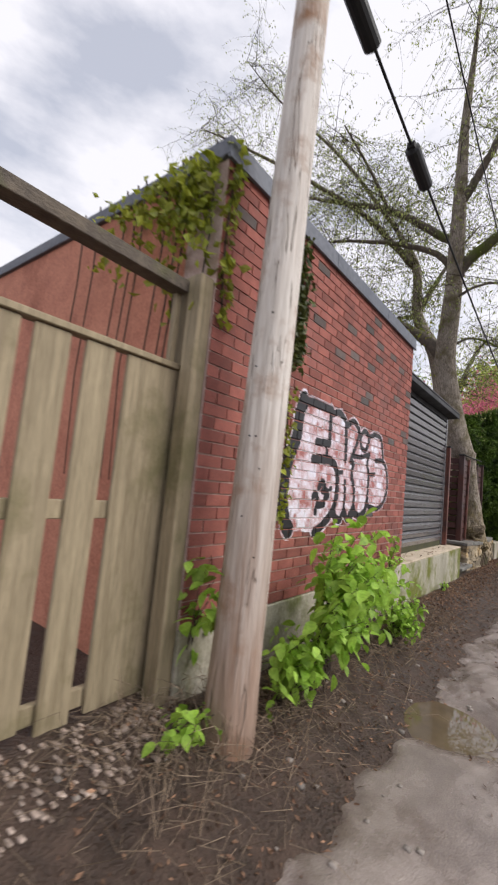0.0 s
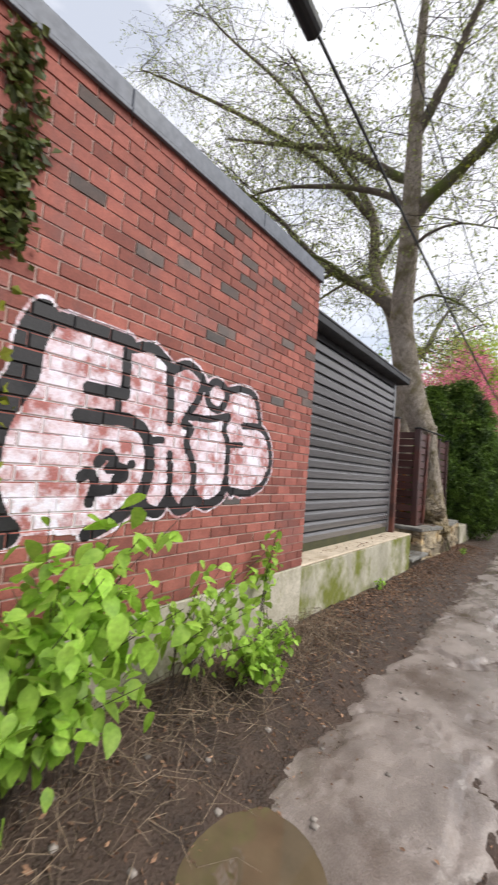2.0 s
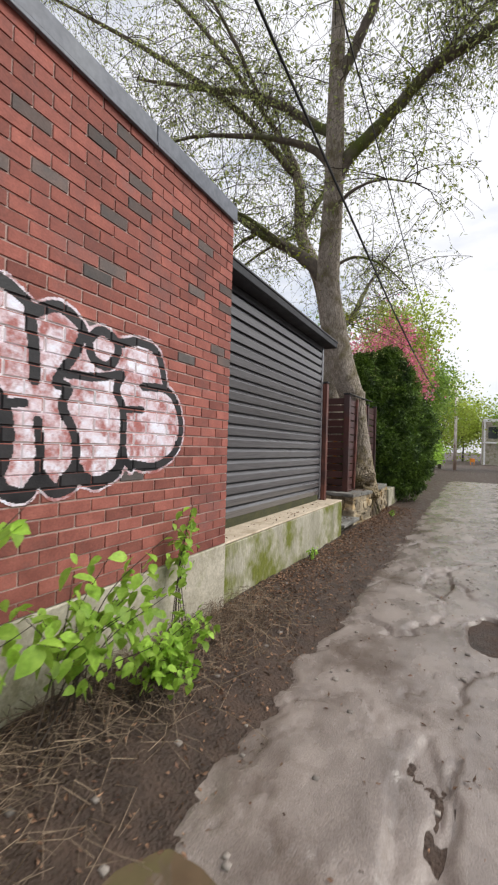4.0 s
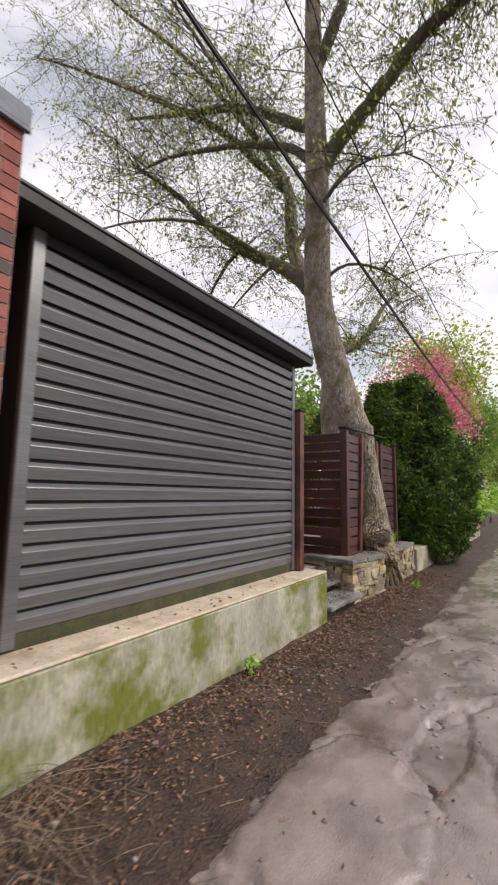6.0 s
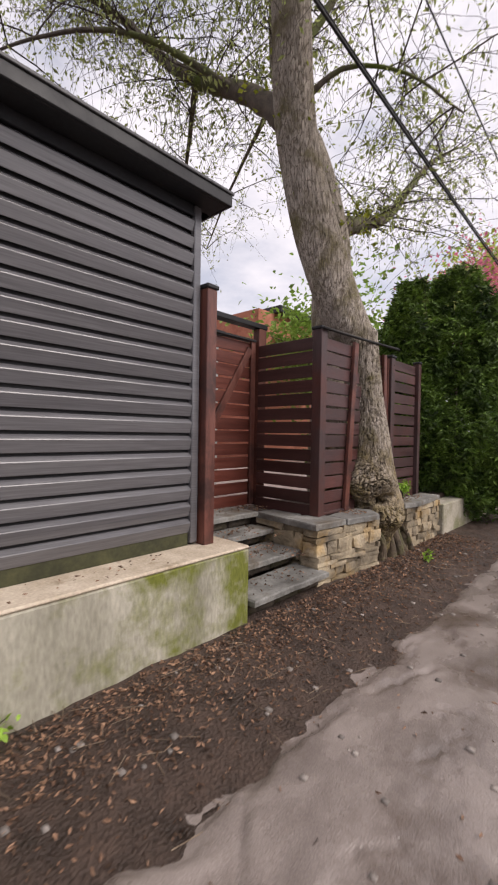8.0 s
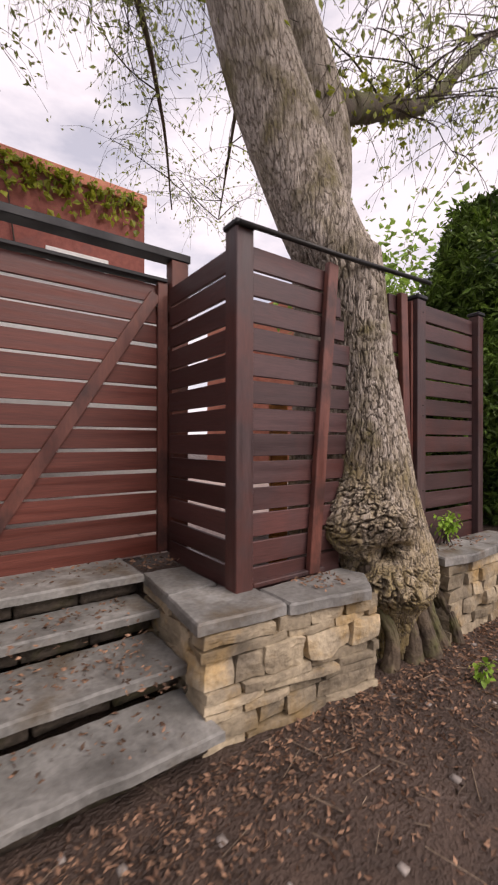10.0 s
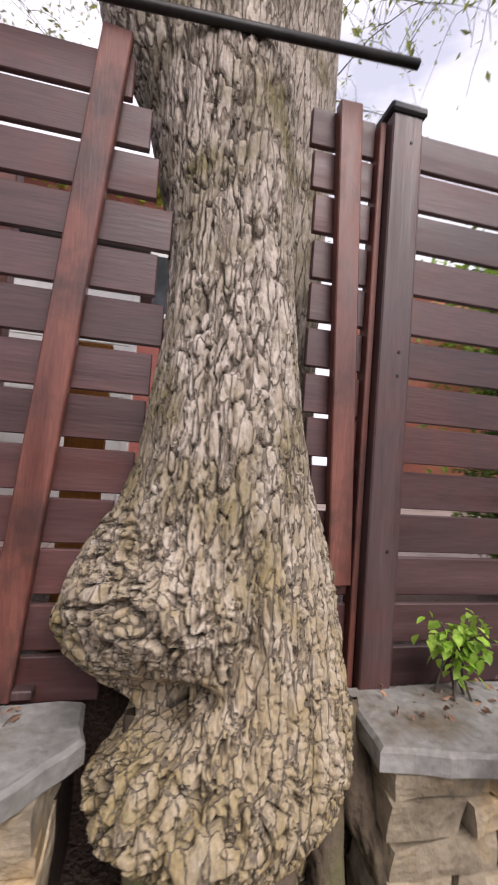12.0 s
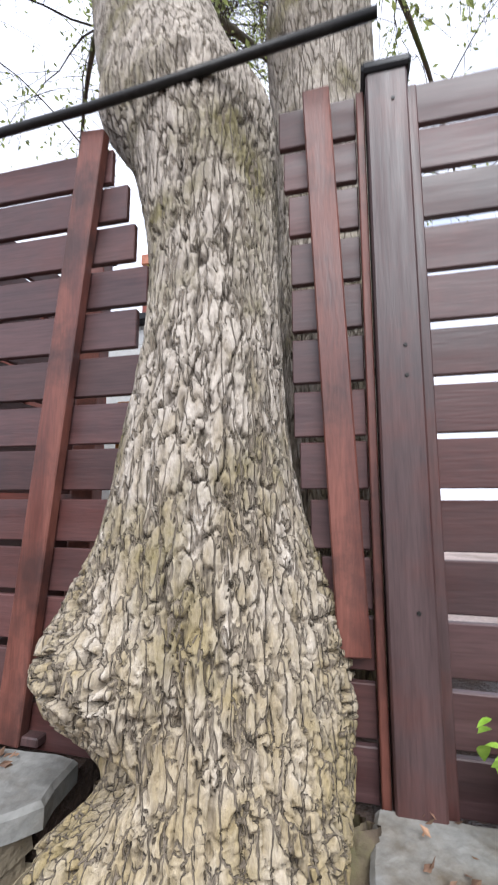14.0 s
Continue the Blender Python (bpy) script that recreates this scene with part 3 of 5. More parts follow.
FILL = [(2.85, 2.17), (3.34, 2.18), (3.5, 2.2), (3.67, 2.11), (3.82, 2.17), (3.97, 2.08), (4.1, 2.12), (4.24, 2.07), (4.42, 2.12), (4.58, 2.1), (4.69, 1.88), (4.84, 1.76), (4.87, 1.57), (4.75, 1.38), (4.54, 1.31), (4.28, 1.3), (4.09, 1.23), (3.85, 1.22), (3.66, 1.21), (3.4, 1.17), (3.19, 1.11), (2.78, 1.14), (2.69, 1.33), (2.67, 1.53), (2.73, 1.69), (2.81, 1.86), (2.83, 2.05)]


def smooth2(pts):
    return [(float(p[0]), float(p[1])) for p in path_points([(a, b, 0, 0) for a, b in pts], 6)] if len(pts) > 2 else list(pts)


def graffiti():
    cell = 0.006
    ys, zs = np.arange(2.52, 5.0, cell), np.arange(1.02, 2.32, cell)
    Y, Z = np.meshgrid(ys, zs)
    wob = np.array([[noise.noise((y * 14, z * 14, 2)) for y in ys[::4]] for z in zs[::4]])
    wob = np.kron(wob, np.ones((4, 4)))[:len(zs), :len(ys)]
    near = np.full(Y.shape, 9.0)
    for w, *pts in STROKES:
        pts = smooth2(pts)
        for (a0, b0), (a1, b1) in zip(pts, pts[1:]):
            dy, dz = a1 - a0, b1 - b0
            t = np.clip(((Y - a0) * dy + (Z - b0) * dz) / (dy * dy + dz * dz + 1e-9), 0, 1)
            near = np.minimum(near, np.hypot(Y - a0 - t * dy, Z - b0 - t * dz) - w * 0.62)
    inside = np.zeros(Y.shape, bool)
    for (a0, b0), (a1, b1) in zip(FILL, FILL[1:] + FILL[:1]):
        cross = (b0 > Z) != (b1 > Z)
        inside ^= cross & (Y < (a1 - a0) * (Z - b0) / (b1 - b0 + 1e-12) + a0)
    black = near + 0.004 * wob < 0
    white = (inside | (near + 0.012 * wob < 0.016)) & ~black
    dep = np.array([[joint_depth(y, z) for y in ys] for z in zs])
    return ys, zs, black, white, dep, cell


def paint_mesh(mask, ys, zs, dep, cell, lift):
    g = Geo()
    idx = {}

    def vert(j, i):
        if (j, i) not in idx:
            face = dep[min(j, len(zs) - 1), min(i, len(ys) - 1)]
            idx[(j, i)] = len(g.v)
            g.v.append((WX + (0.0055 if face else -0.0045) + lift, ys[0] + i * cell - cell / 2, zs[0] + j * cell - cell / 2))
        return idx[(j, i)]

    for j, i in zip(*np.nonzero(mask)):
        g.f.append((vert(j, i), vert(j, i + 1), vert(j + 1, i + 1), vert(j + 1, i)))
        g.s.append(0 if dep[j, i] else 1)
    return g


g_ys, g_zs, g_black, g_white, g_dep, g_cell = graffiti()
tag_paint = thing("graffiti", "white bubble graffiti with thick black outlines on brick", "graffiti")
part("white_fill", paint_mesh(g_white, g_ys, g_zs, g_dep, g_cell, 0.0022), [m_paint_white, m_paint_joint], tag_paint, "thin white spray paint")
part("black_outline", paint_mesh(g_black, g_ys, g_zs, g_dep, g_cell, 0.0030), [m_paint_black, m_paint_black], tag_paint, "black spray paint outline")

# ------------------------------------------------------------------ grey shed on its concrete base
base = Geo().box((-2.6, WY1 + 0.004, -0.3), (-1.735, 9.49, 0.572), 0.010)
structure("wall_shed_base", base, m_moss_concrete, "mossy concrete retaining wall under the shed", "retaining wall")
capg = Geo().box((-2.6, WY1 + 0.004, 0.574), (-1.733, 9.492, 0.60), 0.010)
structure("trim_shed_base", capg, m_concrete_top, "pale concrete top edge of the retaining wall", "retaining wall")

SX, SY0, SY1 = -2.05, 5.81, 9.20
m_sill = mat("dark_mossy_sill", (0.03, 0.032, 0.015), (0.075, 0.075, 0.035), 6, (0.7, 0.95), 0.4, 40)
shed = thing("shed", "charcoal grey vinyl sided shed with a black roof edge", "shed")
# Black wall behind the open channels paints a shadow line under each board.
part("wall", Geo().box((-5.0, SY0, 0.601), (SX - 0.03, SY1 - 0.005, 3.18)), m_black, shed)
part("sill", Geo().box((SX - 0.028, SY0, 0.601), (SX - 0.008, SY1 - 0.06, 0.70), 0.003), m_sill, shed, "dark mossy sill board")
ROW = 0.127
prof = [(0.000, 0.006), (0.018, 0.0), (0.020, 0.003), (0.036, 0.074), (0.034, 0.080), (0.006, 0.105), (-0.004, 0.107)]
sg = Geo()
n_p = len(prof)
for y in (SY0 + 0.085, SY1 - 0.055):
    sg.v += [(x, y, z) for x, z in prof]
sg.f = [(i, i + 1, n_p + i + 1, n_p + i) for i in range(n_p - 1)] + [tuple(range(n_p - 1, -1, -1)), tuple(range(n_p, 2 * n_p))]
sg.s = [0] * len(sg.f)
siding_mesh = sg.mesh("siding_board", m_siding)
for i in range(19):
    piece("siding_board", siding_mesh, shed, (SX - 0.022, 0, 0.70 + i * ROW))
part("corner_trim", Geo().box((SX - 0.10, SY1 - 0.055, 0.62), (SX + 0.018, SY1 + 0.012, 3.18), 0.006), m_siding, shed)
part("corner_trim", Geo().box((SX - 0.03, SY0, 0.62), (SX + 0.018, SY0 + 0.085, 3.18), 0.006), m_siding, shed)
EAVE = -1.85
# Soffit and the strip below it are coloured black to hold the eave's shade.
part("soffit", Geo().box((SX - 0.03, WY1 + 0.03, 3.182), (EAVE - 0.031, SY1 + 0.13, 3.20), 0.003), m_black, shed)
part("eave_shade_frieze", Geo().box((SX - 0.02, SY0 + 0.085, 3.10), (SX + 0.008, SY1 - 0.056, 3.181), 0.003), m_black, shed)
part("fascia", Geo().box((EAVE - 0.03, WY1 + 0.03, 3.182), (EAVE, SY1 + 0.16, 3.265), 0.005), m_black, shed)
part("fascia", Geo().box((-5.0, SY1 + 0.13, 3.182), (EAVE - 0.032, SY1 + 0.16, 3.265), 0.005), m_black, shed)
part("drip_edge", Geo().box((-5.1, WY1 + 0.03, 3.267), (EAVE + 0.012, SY1 + 0.17, 3.290), 0.004), m_trim, shed, "grey metal drip edge")
part("roof", Geo().box((-5.1, WY1 + 0.04, 3.292), (EAVE - 0.01, SY1 + 0.15, 3.306), 0.004), m_shingle, shed)

# ------------------------------------------------------------------ dark slatted fence, gate and steps
BOARD, STEP = 0.129, 0.152
FX, FTOP = -2.06, 2.523


def slats(parent, axis, a, b, plane, z_top, count, material, skip=lambda i: (None, None)):
    """Horizontal boards between a and b along y or x."""
    for i in range(count):
        z1 = z_top - i * STEP
        lo, hi = skip(i)
        lo, hi = (a if lo is None else lo), (b if hi is None else hi)
        sag = 0.004 * math.sin(i * 2.3 + plane)
        if axis == "y":
            g = Geo().box((plane - 0.012, lo, z1 - BOARD + sag), (plane + 0.012, hi, z1 + sag), 0.003)
        else:
            g = Geo().box((lo, plane - 0.012, z1 - BOARD + sag), (hi, plane + 0.012, z1 + sag), 0.003)
        part("board", g, material, parent)


def post(parent, x, y, z0, z1, w, d, material, cap=True, name="post"):
    p = part(name, Geo().box((x - d / 2, y - w / 2, z0), (x + d / 2, y + w / 2, z1), 0.005), material, parent)
    if cap:
        part("cap", Geo().box((x - d / 2 - 0.012, y - w / 2 - 0.012, z1 + 0.001), (x + d / 2 + 0.012, y + w / 2 + 0.012, z1 + 0.035), 0.008), m_black, p, "black post cap")
    return p


def trunk_side(i, right):
    """Where the boards stop short of the trunk, by board."""
    z = FTOP - (i + 0.5) * STEP
    half = 0.26 + 0.10 * ramp(z, 1.6, 0.8) + 0.06 * ramp(z, 2.0, 2.6)
    mid = 12.0 - 0.10 * ramp(z, 2.0, 2.6)
    return mid + half if right else mid - half + 0.035 + 0.018 * math.sin(i * 2.7)


fence_a = thing("fence", "dark brown slatted wooden fence panel cut around a tree trunk", "fence", "slatted fence panels")
slats(fence_a, "y", 10.95, 12.2, FX, FTOP, 13, m_fence, lambda i: (None, trunk_side(i, False)))
slats(fence_a, "y", 12.2, 12.46, FX, FTOP, 13, m_fence, lambda i: (min(trunk_side(i, True), 12.40), None))
post(fence_a, FX + 0.005, 10.89, 0.585, 2.58, 0.115, 0.115, m_fence_post)
part("brace", Geo().beam((FX + 0.040, 11.42, 0.60), (FX + 0.040, 11.59, 2.56), 0.088, 0.042, 0.004), m_fence_red, fence_a, "leaning red brown brace board")
part("brace", Geo().beam((FX + 0.040, 12.41, 0.92), (FX + 0.040, 12.345, 2.53), 0.080, 0.042, 0.004), m_fence_red, fence_a, "red brown brace board")
part("bottom_rail", Geo().box((FX - 0.03, 10.96, 0.598), (FX + 0.05, 11.52, 0.625), 0.004), m_fence_post, fence_a)
fence_b = thing("fence", "dark brown slatted wooden fence panel beside the tree", "fence", "slatted fence panels")
slats(fence_b, "y", 12.63, 13.46, FX, FTOP, 13, m_fence)
post(fence_b, FX + 0.03, 12.545, 0.56, 2.515, 0.112, 0.10, m_fence_post)
part("edge_strip", Geo().box((FX - 0.02, 12.462, 0.57), (FX + 0.045, 12.484, 2.50), 0.003), m_fence_red, fence_b, "narrow red brown edge strip")
part("edge_strip", Geo().box((FX + 0.013, 12.604, 0.57), (FX + 0.035, 12.632, 2.50), 0.003), m_fence_post, fence_b, "narrow dark edge strip")
post(fence_b, FX + 0.02, 13.51, 0.56, 2.56, 0.09, 0.09, m_fence_post)
for z in (1.04, 1.62, 1.70, 2.42):
    part("screw", Geo().tube([(FX + 0.079, 12.56, z), (FX + 0.083, 12.56, z)], [0.006, 0.005], 8), m_rod, fence_b, "rusty screw head")
fence_c = thing("fence", "red brown slatted return panel beside the stone steps", "fence", "slatted fence panels")
slats(fence_c, "x", -2.93, FX - 0.06, 10.89, FTOP, 13, m_fence_x)
ochre = thing("plank", "ochre wooden plank standing behind the fence", "plank")
m_ochre = mat("ochre_stained_wood", (0.50, 0.20, 0.05), (0.64, 0.29, 0.08), 4, (0.6, 0.85), 0.3, 30, stretch=(5, 5, 0.4))
part("board", Geo().box((-2.50, 11.45, 0.53), (-2.46, 11.60, 1.72), 0.004), m_ochre, ochre)
rod = thing("iron_rod", "long black iron rod lying along the fence top", "rod")
part("bar", Geo().tube([(FX + 0.085, 10.84, 2.585), (FX + 0.10, 11.6, 2.60), (-1.90, 12.52, 2.61)], [0.016] * 3, 10), m_rod, rod, "black iron bar", True)

gate = thing("gate", "closed red brown slatted wooden gate with diagonal brace", "gate")
m_gate = mat("red_brown_gate_board", (0.095, 0.024, 0.016), (0.158, 0.044, 0.029), 4, stretch=(1, 0.25, 6), vary="object", amount=0.2, **FENCE)
slats(gate, "y", 9.36, 10.897, -3.03, 2.56, 13, m_gate)
part("brace", Geo().beam((-2.995, 9.75, 0.82), (-2.995, 10.80, 2.48), 0.085, 0.03, 0.003), m_fence_red, gate)
part("stile", Geo().beam((-2.994, 10.85, 0.62), (-2.994, 10.85, 2.58), 0.075, 0.034, 0.003), m_fence_red, gate)
part("top_rail", Geo().box((-3.06, 9.36, 2.575), (-2.96, 10.88, 2.60), 0.003), m_black, gate)
frame_gate = thing("gateway", "red brown gate posts with a dark lintel beam", "gateway")
post(frame_gate, -2.985, 10.967, 0.60, 2.74, 0.134, 0.10, m_fence_red, False)
post(frame_gate, -3.0, 9.30, 0.60, 2.74, 0.10, 0.10, m_fence_red, False)
part("lintel", Geo().box((-3.06, 9.25, 2.742), (-2.93, 11.05, 2.80), 0.005), m_black, frame_gate, "dark lintel beam")
shed_post = thing("gate_post", "red brown wooden post at the shed corner", "post")
post(shed_post, -2.02, 9.275, 0.601, 2.57, 0.10, 0.11, m_fence_red)
link = Geo().box((-2.98, 9.29, 0.62), (-2.08, 9.32, 2.45), 0.004)
part("panel", link, m_fence_red, shed_post)

rng = np.random.default_rng(9)


def rock(size, seed, rough=0.09, cuts=3):
    """A squared rubble stone with worn corners and an uneven face, centred on the origin."""
    bm = bmesh.new()
    bmesh.ops.create_cube(bm, size=1.0)
    bmesh.ops.subdivide_edges(bm, edges=list(bm.edges), cuts=cuts, use_grid_fill=True)
    s = Vector(size)
    for p in bm.verts:
        q = p.co.copy()
        k = max(abs(q.x), abs(q.y), abs(q.z)) * 2
        ball = q.normalized() * 0.62
        q = q.lerp(ball, 0.05)
        d = noise.noise_vector(Vector((q.x * s.x, q.y * s.y, q.z * s.z)) * 7 + Vector((seed * 3.1, seed, 0)))
        p.co = Vector((q.x * s.x, q.y * s.y, q.z * s.z)) + Vector((d.x, d.y, d.z * 0.7)) * rough * min(s) * 2.0
    g = Geo()
    bm.verts.index_update()
    g.add([p.co for p in bm.verts], [[p.index for p in f.verts] for f in bm.faces])
    bm.free()
    return g


def flag(outline, z0, z1, seed, fray=0.012):
    """A flagstone with a rough broken edge."""
    pts = []
    for (x0, y0), (x1, y1) in zip(outline, outline[1:] + outline[:1]):
        k = max(2, int(math.hypot(x1 - x0, y1 - y0) / 0.05))
        for i in range(k):
            t = i / k
            x, y = x0 + (x1 - x0) * t, y0 + (y1 - y0) * t
            pts.append((x + fray * noise.noise((x * 11, y * 11, seed)), y + fray * noise.noise((x * 11, y * 11, seed + 5))))
    n = len(pts)
    cx, cy = sum(p[0] for p in pts) / n, sum(p[1] for p in pts) / n
    g = Geo()
    g.v = [(x, y, z0) for x, y in pts] + [(x, y, z1 - 0.012) for x, y in pts] + [(x + (cx - x) * 0.03, y + (cy - y) * 0.03, z1 + 0.004 * noise.noise((x * 8, y * 8, 1))) for x, y in pts]
    g.f = [tuple(range(n - 1, -1, -1)), tuple(range(2 * n, 3 * n))]
    for k in (0, n):
        g.f += [(k + i, k + (i + 1) % n, k + n + (i + 1) % n, k + n + i) for i in range(n)]
    g.s = [0] * len(g.f)
    return g


def stone_wall(label, runs, z0, z1, depth, seed):
    """Stacked rubble along straight runs (x0, y0, x1, y1), each stone its own piece."""
    w = thing("stone_wall", label, "stone wall", "dry stone walls")
    for x0, y0, x1, y1 in runs:
        ln = math.hypot(x1 - x0, y1 - y0)
        ang = math.atan2(y1 - y0, x1 - x0)
        z = z0
        while z < z1 - 0.03:
            h = min(rng.choice((0.045, 0.06, 0.085, 0.12, 0.15)) * rng.uniform(0.9, 1.15), z1 - z)
            if z1 - z - h < 0.035:
                h = z1 - z
            s = -rng.uniform(0, 0.1)
            while s < ln - 0.03:
                w_ = rng.uniform(0.12, 0.5)
                a, b = max(s, 0), min(s + w_, ln)
                if b - a > 0.05:
                    m = (a + b) / 2 / ln
                    g = rock((b - a - 0.014, depth * rng.uniform(0.85, 1.12), h - 0.005), seed, 0.13 if h > 0.08 else 0.2)
                    ob = part("stone", g, m_stone, w, "", False)
                    ob.location = (x0 + (x1 - x0) * m - math.sin(ang) * depth / 2, y0 + (y1 - y0) * m + math.cos(ang) * depth / 2, z + h / 2)
                    ob.rotation_euler = (rng.normal(0, 0.02), rng.normal(0, 0.025), ang + rng.normal(0, 0.03))
                    seed += 1
                s += w_
            z += h
    return w


wl_a = stone_wall("low dry stone wall of tan rubble beside the steps", [(-2.65, 10.57, -1.95, 10.57), (-1.79, 10.51, -1.68, 11.62)], -0.05, 0.535, 0.2, 3)
wl_b = stone_wall("low dry stone wall of tan rubble beyond the tree", [(-1.70, 12.45, -1.70, 13.62)], -0.05, 0.535, 0.22, 90)
structure("ground_terrace", Geo().box((-12, 10.62, -0.2), (-1.93, 11.62, 0.53)).box((-12, 11.62, -0.2), (-2.25, 12.4, 0.53)).box((-12, 12.4, -0.2), (-1.93, 20.0, 0.53)).box((-12, 9.2, -0.2), (-3.06, 10.62, 0.53)), m_dirt, "brown garden soil behind the stone walls", "ground")
m_patio = mat("pale_pink_patio_concrete", (0.42, 0.33, 0.30), (0.60, 0.50, 0.46), 2.5, (0.7, 0.95), 0.4, 40, c3=(0.30, 0.24, 0.21), c3_scale=1.3)
structure("floor_patio", Geo().box((-9.0, 11.05, 0.45), (-3.25, 20.0, 0.545), 0.01).box((-9.0, 8.9, 0.45), (-3.25, 11.04, 0.54), 0.01), m_patio, "pale pink concrete patio behind the fence", "patio")
for outline, lab in (([(-2.64, 10.56), (-2.2, 10.53), (-2.22, 10.84), (-2.62, 10.84)], "grey flagstone capping the stone wall"),
                     ([(-2.19, 10.52), (-1.79, 10.49), (-1.74, 10.97), (-2.02, 10.98), (-2.2, 10.78)], "grey flagstone capping the stone wall"),
                     ([(-1.99, 10.99), (-1.73, 10.98), (-1.63, 11.50), (-1.84, 11.69), (-2.0, 11.66)], "grey flagstone with a broken corner on the stone wall"),
                     ([(-2.0, 12.44), (-1.72, 12.42), (-1.66, 12.70), (-1.68, 13.10), (-2.0, 13.12)], "pale grey flagstone capping the stone wall"),
                     ([(-2.0, 13.13), (-1.68, 13.11), (-1.72, 13.66), (-2.0, 13.66)], "pale grey flagstone capping the stone wall")):
    tagged(part("flagstone", flag(outline, 0.54, 0.60, len(outline) + outline[0][1]), m_slab, None, lab, False), "", "flagstone", "capping flagstones")

# Riser colour holds damp soil and also the shade below each tread.
m_riser = mat("damp_shaded_riser_stone", (0.045, 0.036, 0.028), (0.13, 0.105, 0.08), 9, (0.6, 0.9), 0.9, 40, c3=(0.06, 0.06, 0.02), c3_scale=3.0, c3_at=0.56, height=0.01)
steps = thing("steps", "worn grey stone steps up to the gate", "steps", kind="structure")
for x0, x1, z in ((-2.08, -1.70, 0.16), (-2.46, -2.03, 0.31), (-2.70, -2.40, 0.46), (-3.08, -2.62, 0.61)):
    part("tread", flag([(x1, 9.52), (x1 + 0.02, 10.56), (x0, 10.56), (x0, 9.52)], z - 0.05, z, z * 10), m_slab, steps)
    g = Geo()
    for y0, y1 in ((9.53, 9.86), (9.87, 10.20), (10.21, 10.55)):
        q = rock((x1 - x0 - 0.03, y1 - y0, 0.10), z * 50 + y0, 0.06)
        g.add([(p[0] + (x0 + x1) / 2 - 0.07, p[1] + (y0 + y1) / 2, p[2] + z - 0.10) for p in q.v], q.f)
    part("riser", g, m_riser, steps, "damp stones packed with soil, darkened by painted shade", True)
low = Geo().box((-2.2, 13.68, -0.3), (-1.66, 24.0, 0.46), 0.015)
structure("wall_low_concrete", low, m_concrete, "low weathered concrete wall along the alley", "low wall")

# ------------------------------------------------------------------ old tree in the fence
def trunk(ctrl, sides, steps, bark, name, parent, material, lumps=(), flare=(), thin=0.0, label=""):
    """A trunk along control points (x, y, z, r) with ridged bark, lumps (x, y, z, size, push) and root flare."""
    line = path_points(ctrl, steps)
    if thin:
        line = [p for i, p in enumerate(line) if p[2] < thin or i % 5 == 0]
    g = Geo()
    n = sides
    prev = Vector((1, 0, 0))
    total, furrow_shade = 0.0, []
    for i, p in enumerate(line):
        c = Vector(p[:3])
        d = (Vector(line[min(i + 1, len(line) - 1)][:3]) - Vector(line[max(i - 1, 0)][:3])).normalized()
        if i:
            total += (c - Vector(line[i - 1][:3])).length
        u = (prev - d * prev.dot(d)).normalized()
        prev = u
        w = d.cross(u)
        for k in range(n):
            a = 2 * math.pi * k / n
            way = u * math.cos(a) + w * math.sin(a)
            r = p[3]
            for z_f, k_f, amp in flare:
                r += amp * math.exp(-max(0.0, c.z - z_f) / 0.22) * max(0.0, math.cos(k_f * a + 0.6)) ** 2
            q = c + way * r
            push = 0.0
            for lx, ly, lz, (sx, sy, sz), amp in lumps:
                dist2 = ((q.x - lx) / sx) ** 2 + ((q.y - ly) / sy) ** 2 + ((q.z - lz) / sz) ** 2
                if dist2 < 9:
                    push += amp * math.exp(-dist2)
            knot = min(1.0, abs(push) / 0.07) if q.z < 2.0 else 0.0
            high = ramp(q.z, 2.3, 3.1)
            warp = noise.noise_vector(Vector((q.x * 6, q.y * 6, q.z * 4))) * 0.7 + noise.noise_vector(Vector((q.x * 24, q.y * 24, q.z * 17))) * 0.35
            cell = Vector((q.x * 36, q.y * 36, q.z * 4.4)) + warp
            long_ = min(1.0, 9.0 * abs(noise.noise(cell)))
            braid = min(1.0, 8.0 * abs(noise.noise(cell * 1.5 + Vector((7.3, 1.1, 3.7)))))
            plate = long_ * (0.35 + 0.65 * braid)
            if knot > 0:
                gnarl = Vector((q.x * 15, q.y * 15, q.z * 19)) + warp * 1.9
                fold = min(1.0, 6.0 * abs(noise.noise(gnarl))) * (0.4 + 0.6 * min(1.0, 6.0 * abs(noise.noise(gnarl * 1.8 + Vector((3, 9, 1))))))
                plate += (fold - plate) * knot
            swell = noise.noise(Vector((way.x * 1.2, way.y * 1.2, total * 0.9)))
            tilt_ = noise.noise(Vector((q.x * 36, q.y * 36, q.z * 17)))
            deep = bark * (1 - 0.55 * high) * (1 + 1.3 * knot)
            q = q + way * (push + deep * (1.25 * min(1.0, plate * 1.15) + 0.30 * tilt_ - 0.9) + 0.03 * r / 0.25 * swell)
            # Groove depth per vertex, used to paint shade into the bark colour.
            furrow_shade.append(max(0.0, 1 - plate * 1.7) * (0.95 - 0.45 * high))
            g.v.append(tuple(q))
    m = len(line)
    g.f = [(i * n + k, i * n + (k + 1) % n, (i + 1) * n + (k + 1) % n, (i + 1) * n + k) for i in range(m - 1) for k in range(n)]
    g.f.append(tuple((m - 1) * n + k for k in range(n)))
    g.s = [0] * len(g.f)
    ob = part(name, g, material, parent, label, True)
    ob.data.attributes.new("furrow_shade", "FLOAT", "POINT").data.foreach_set("value", furrow_shade)
    return ob


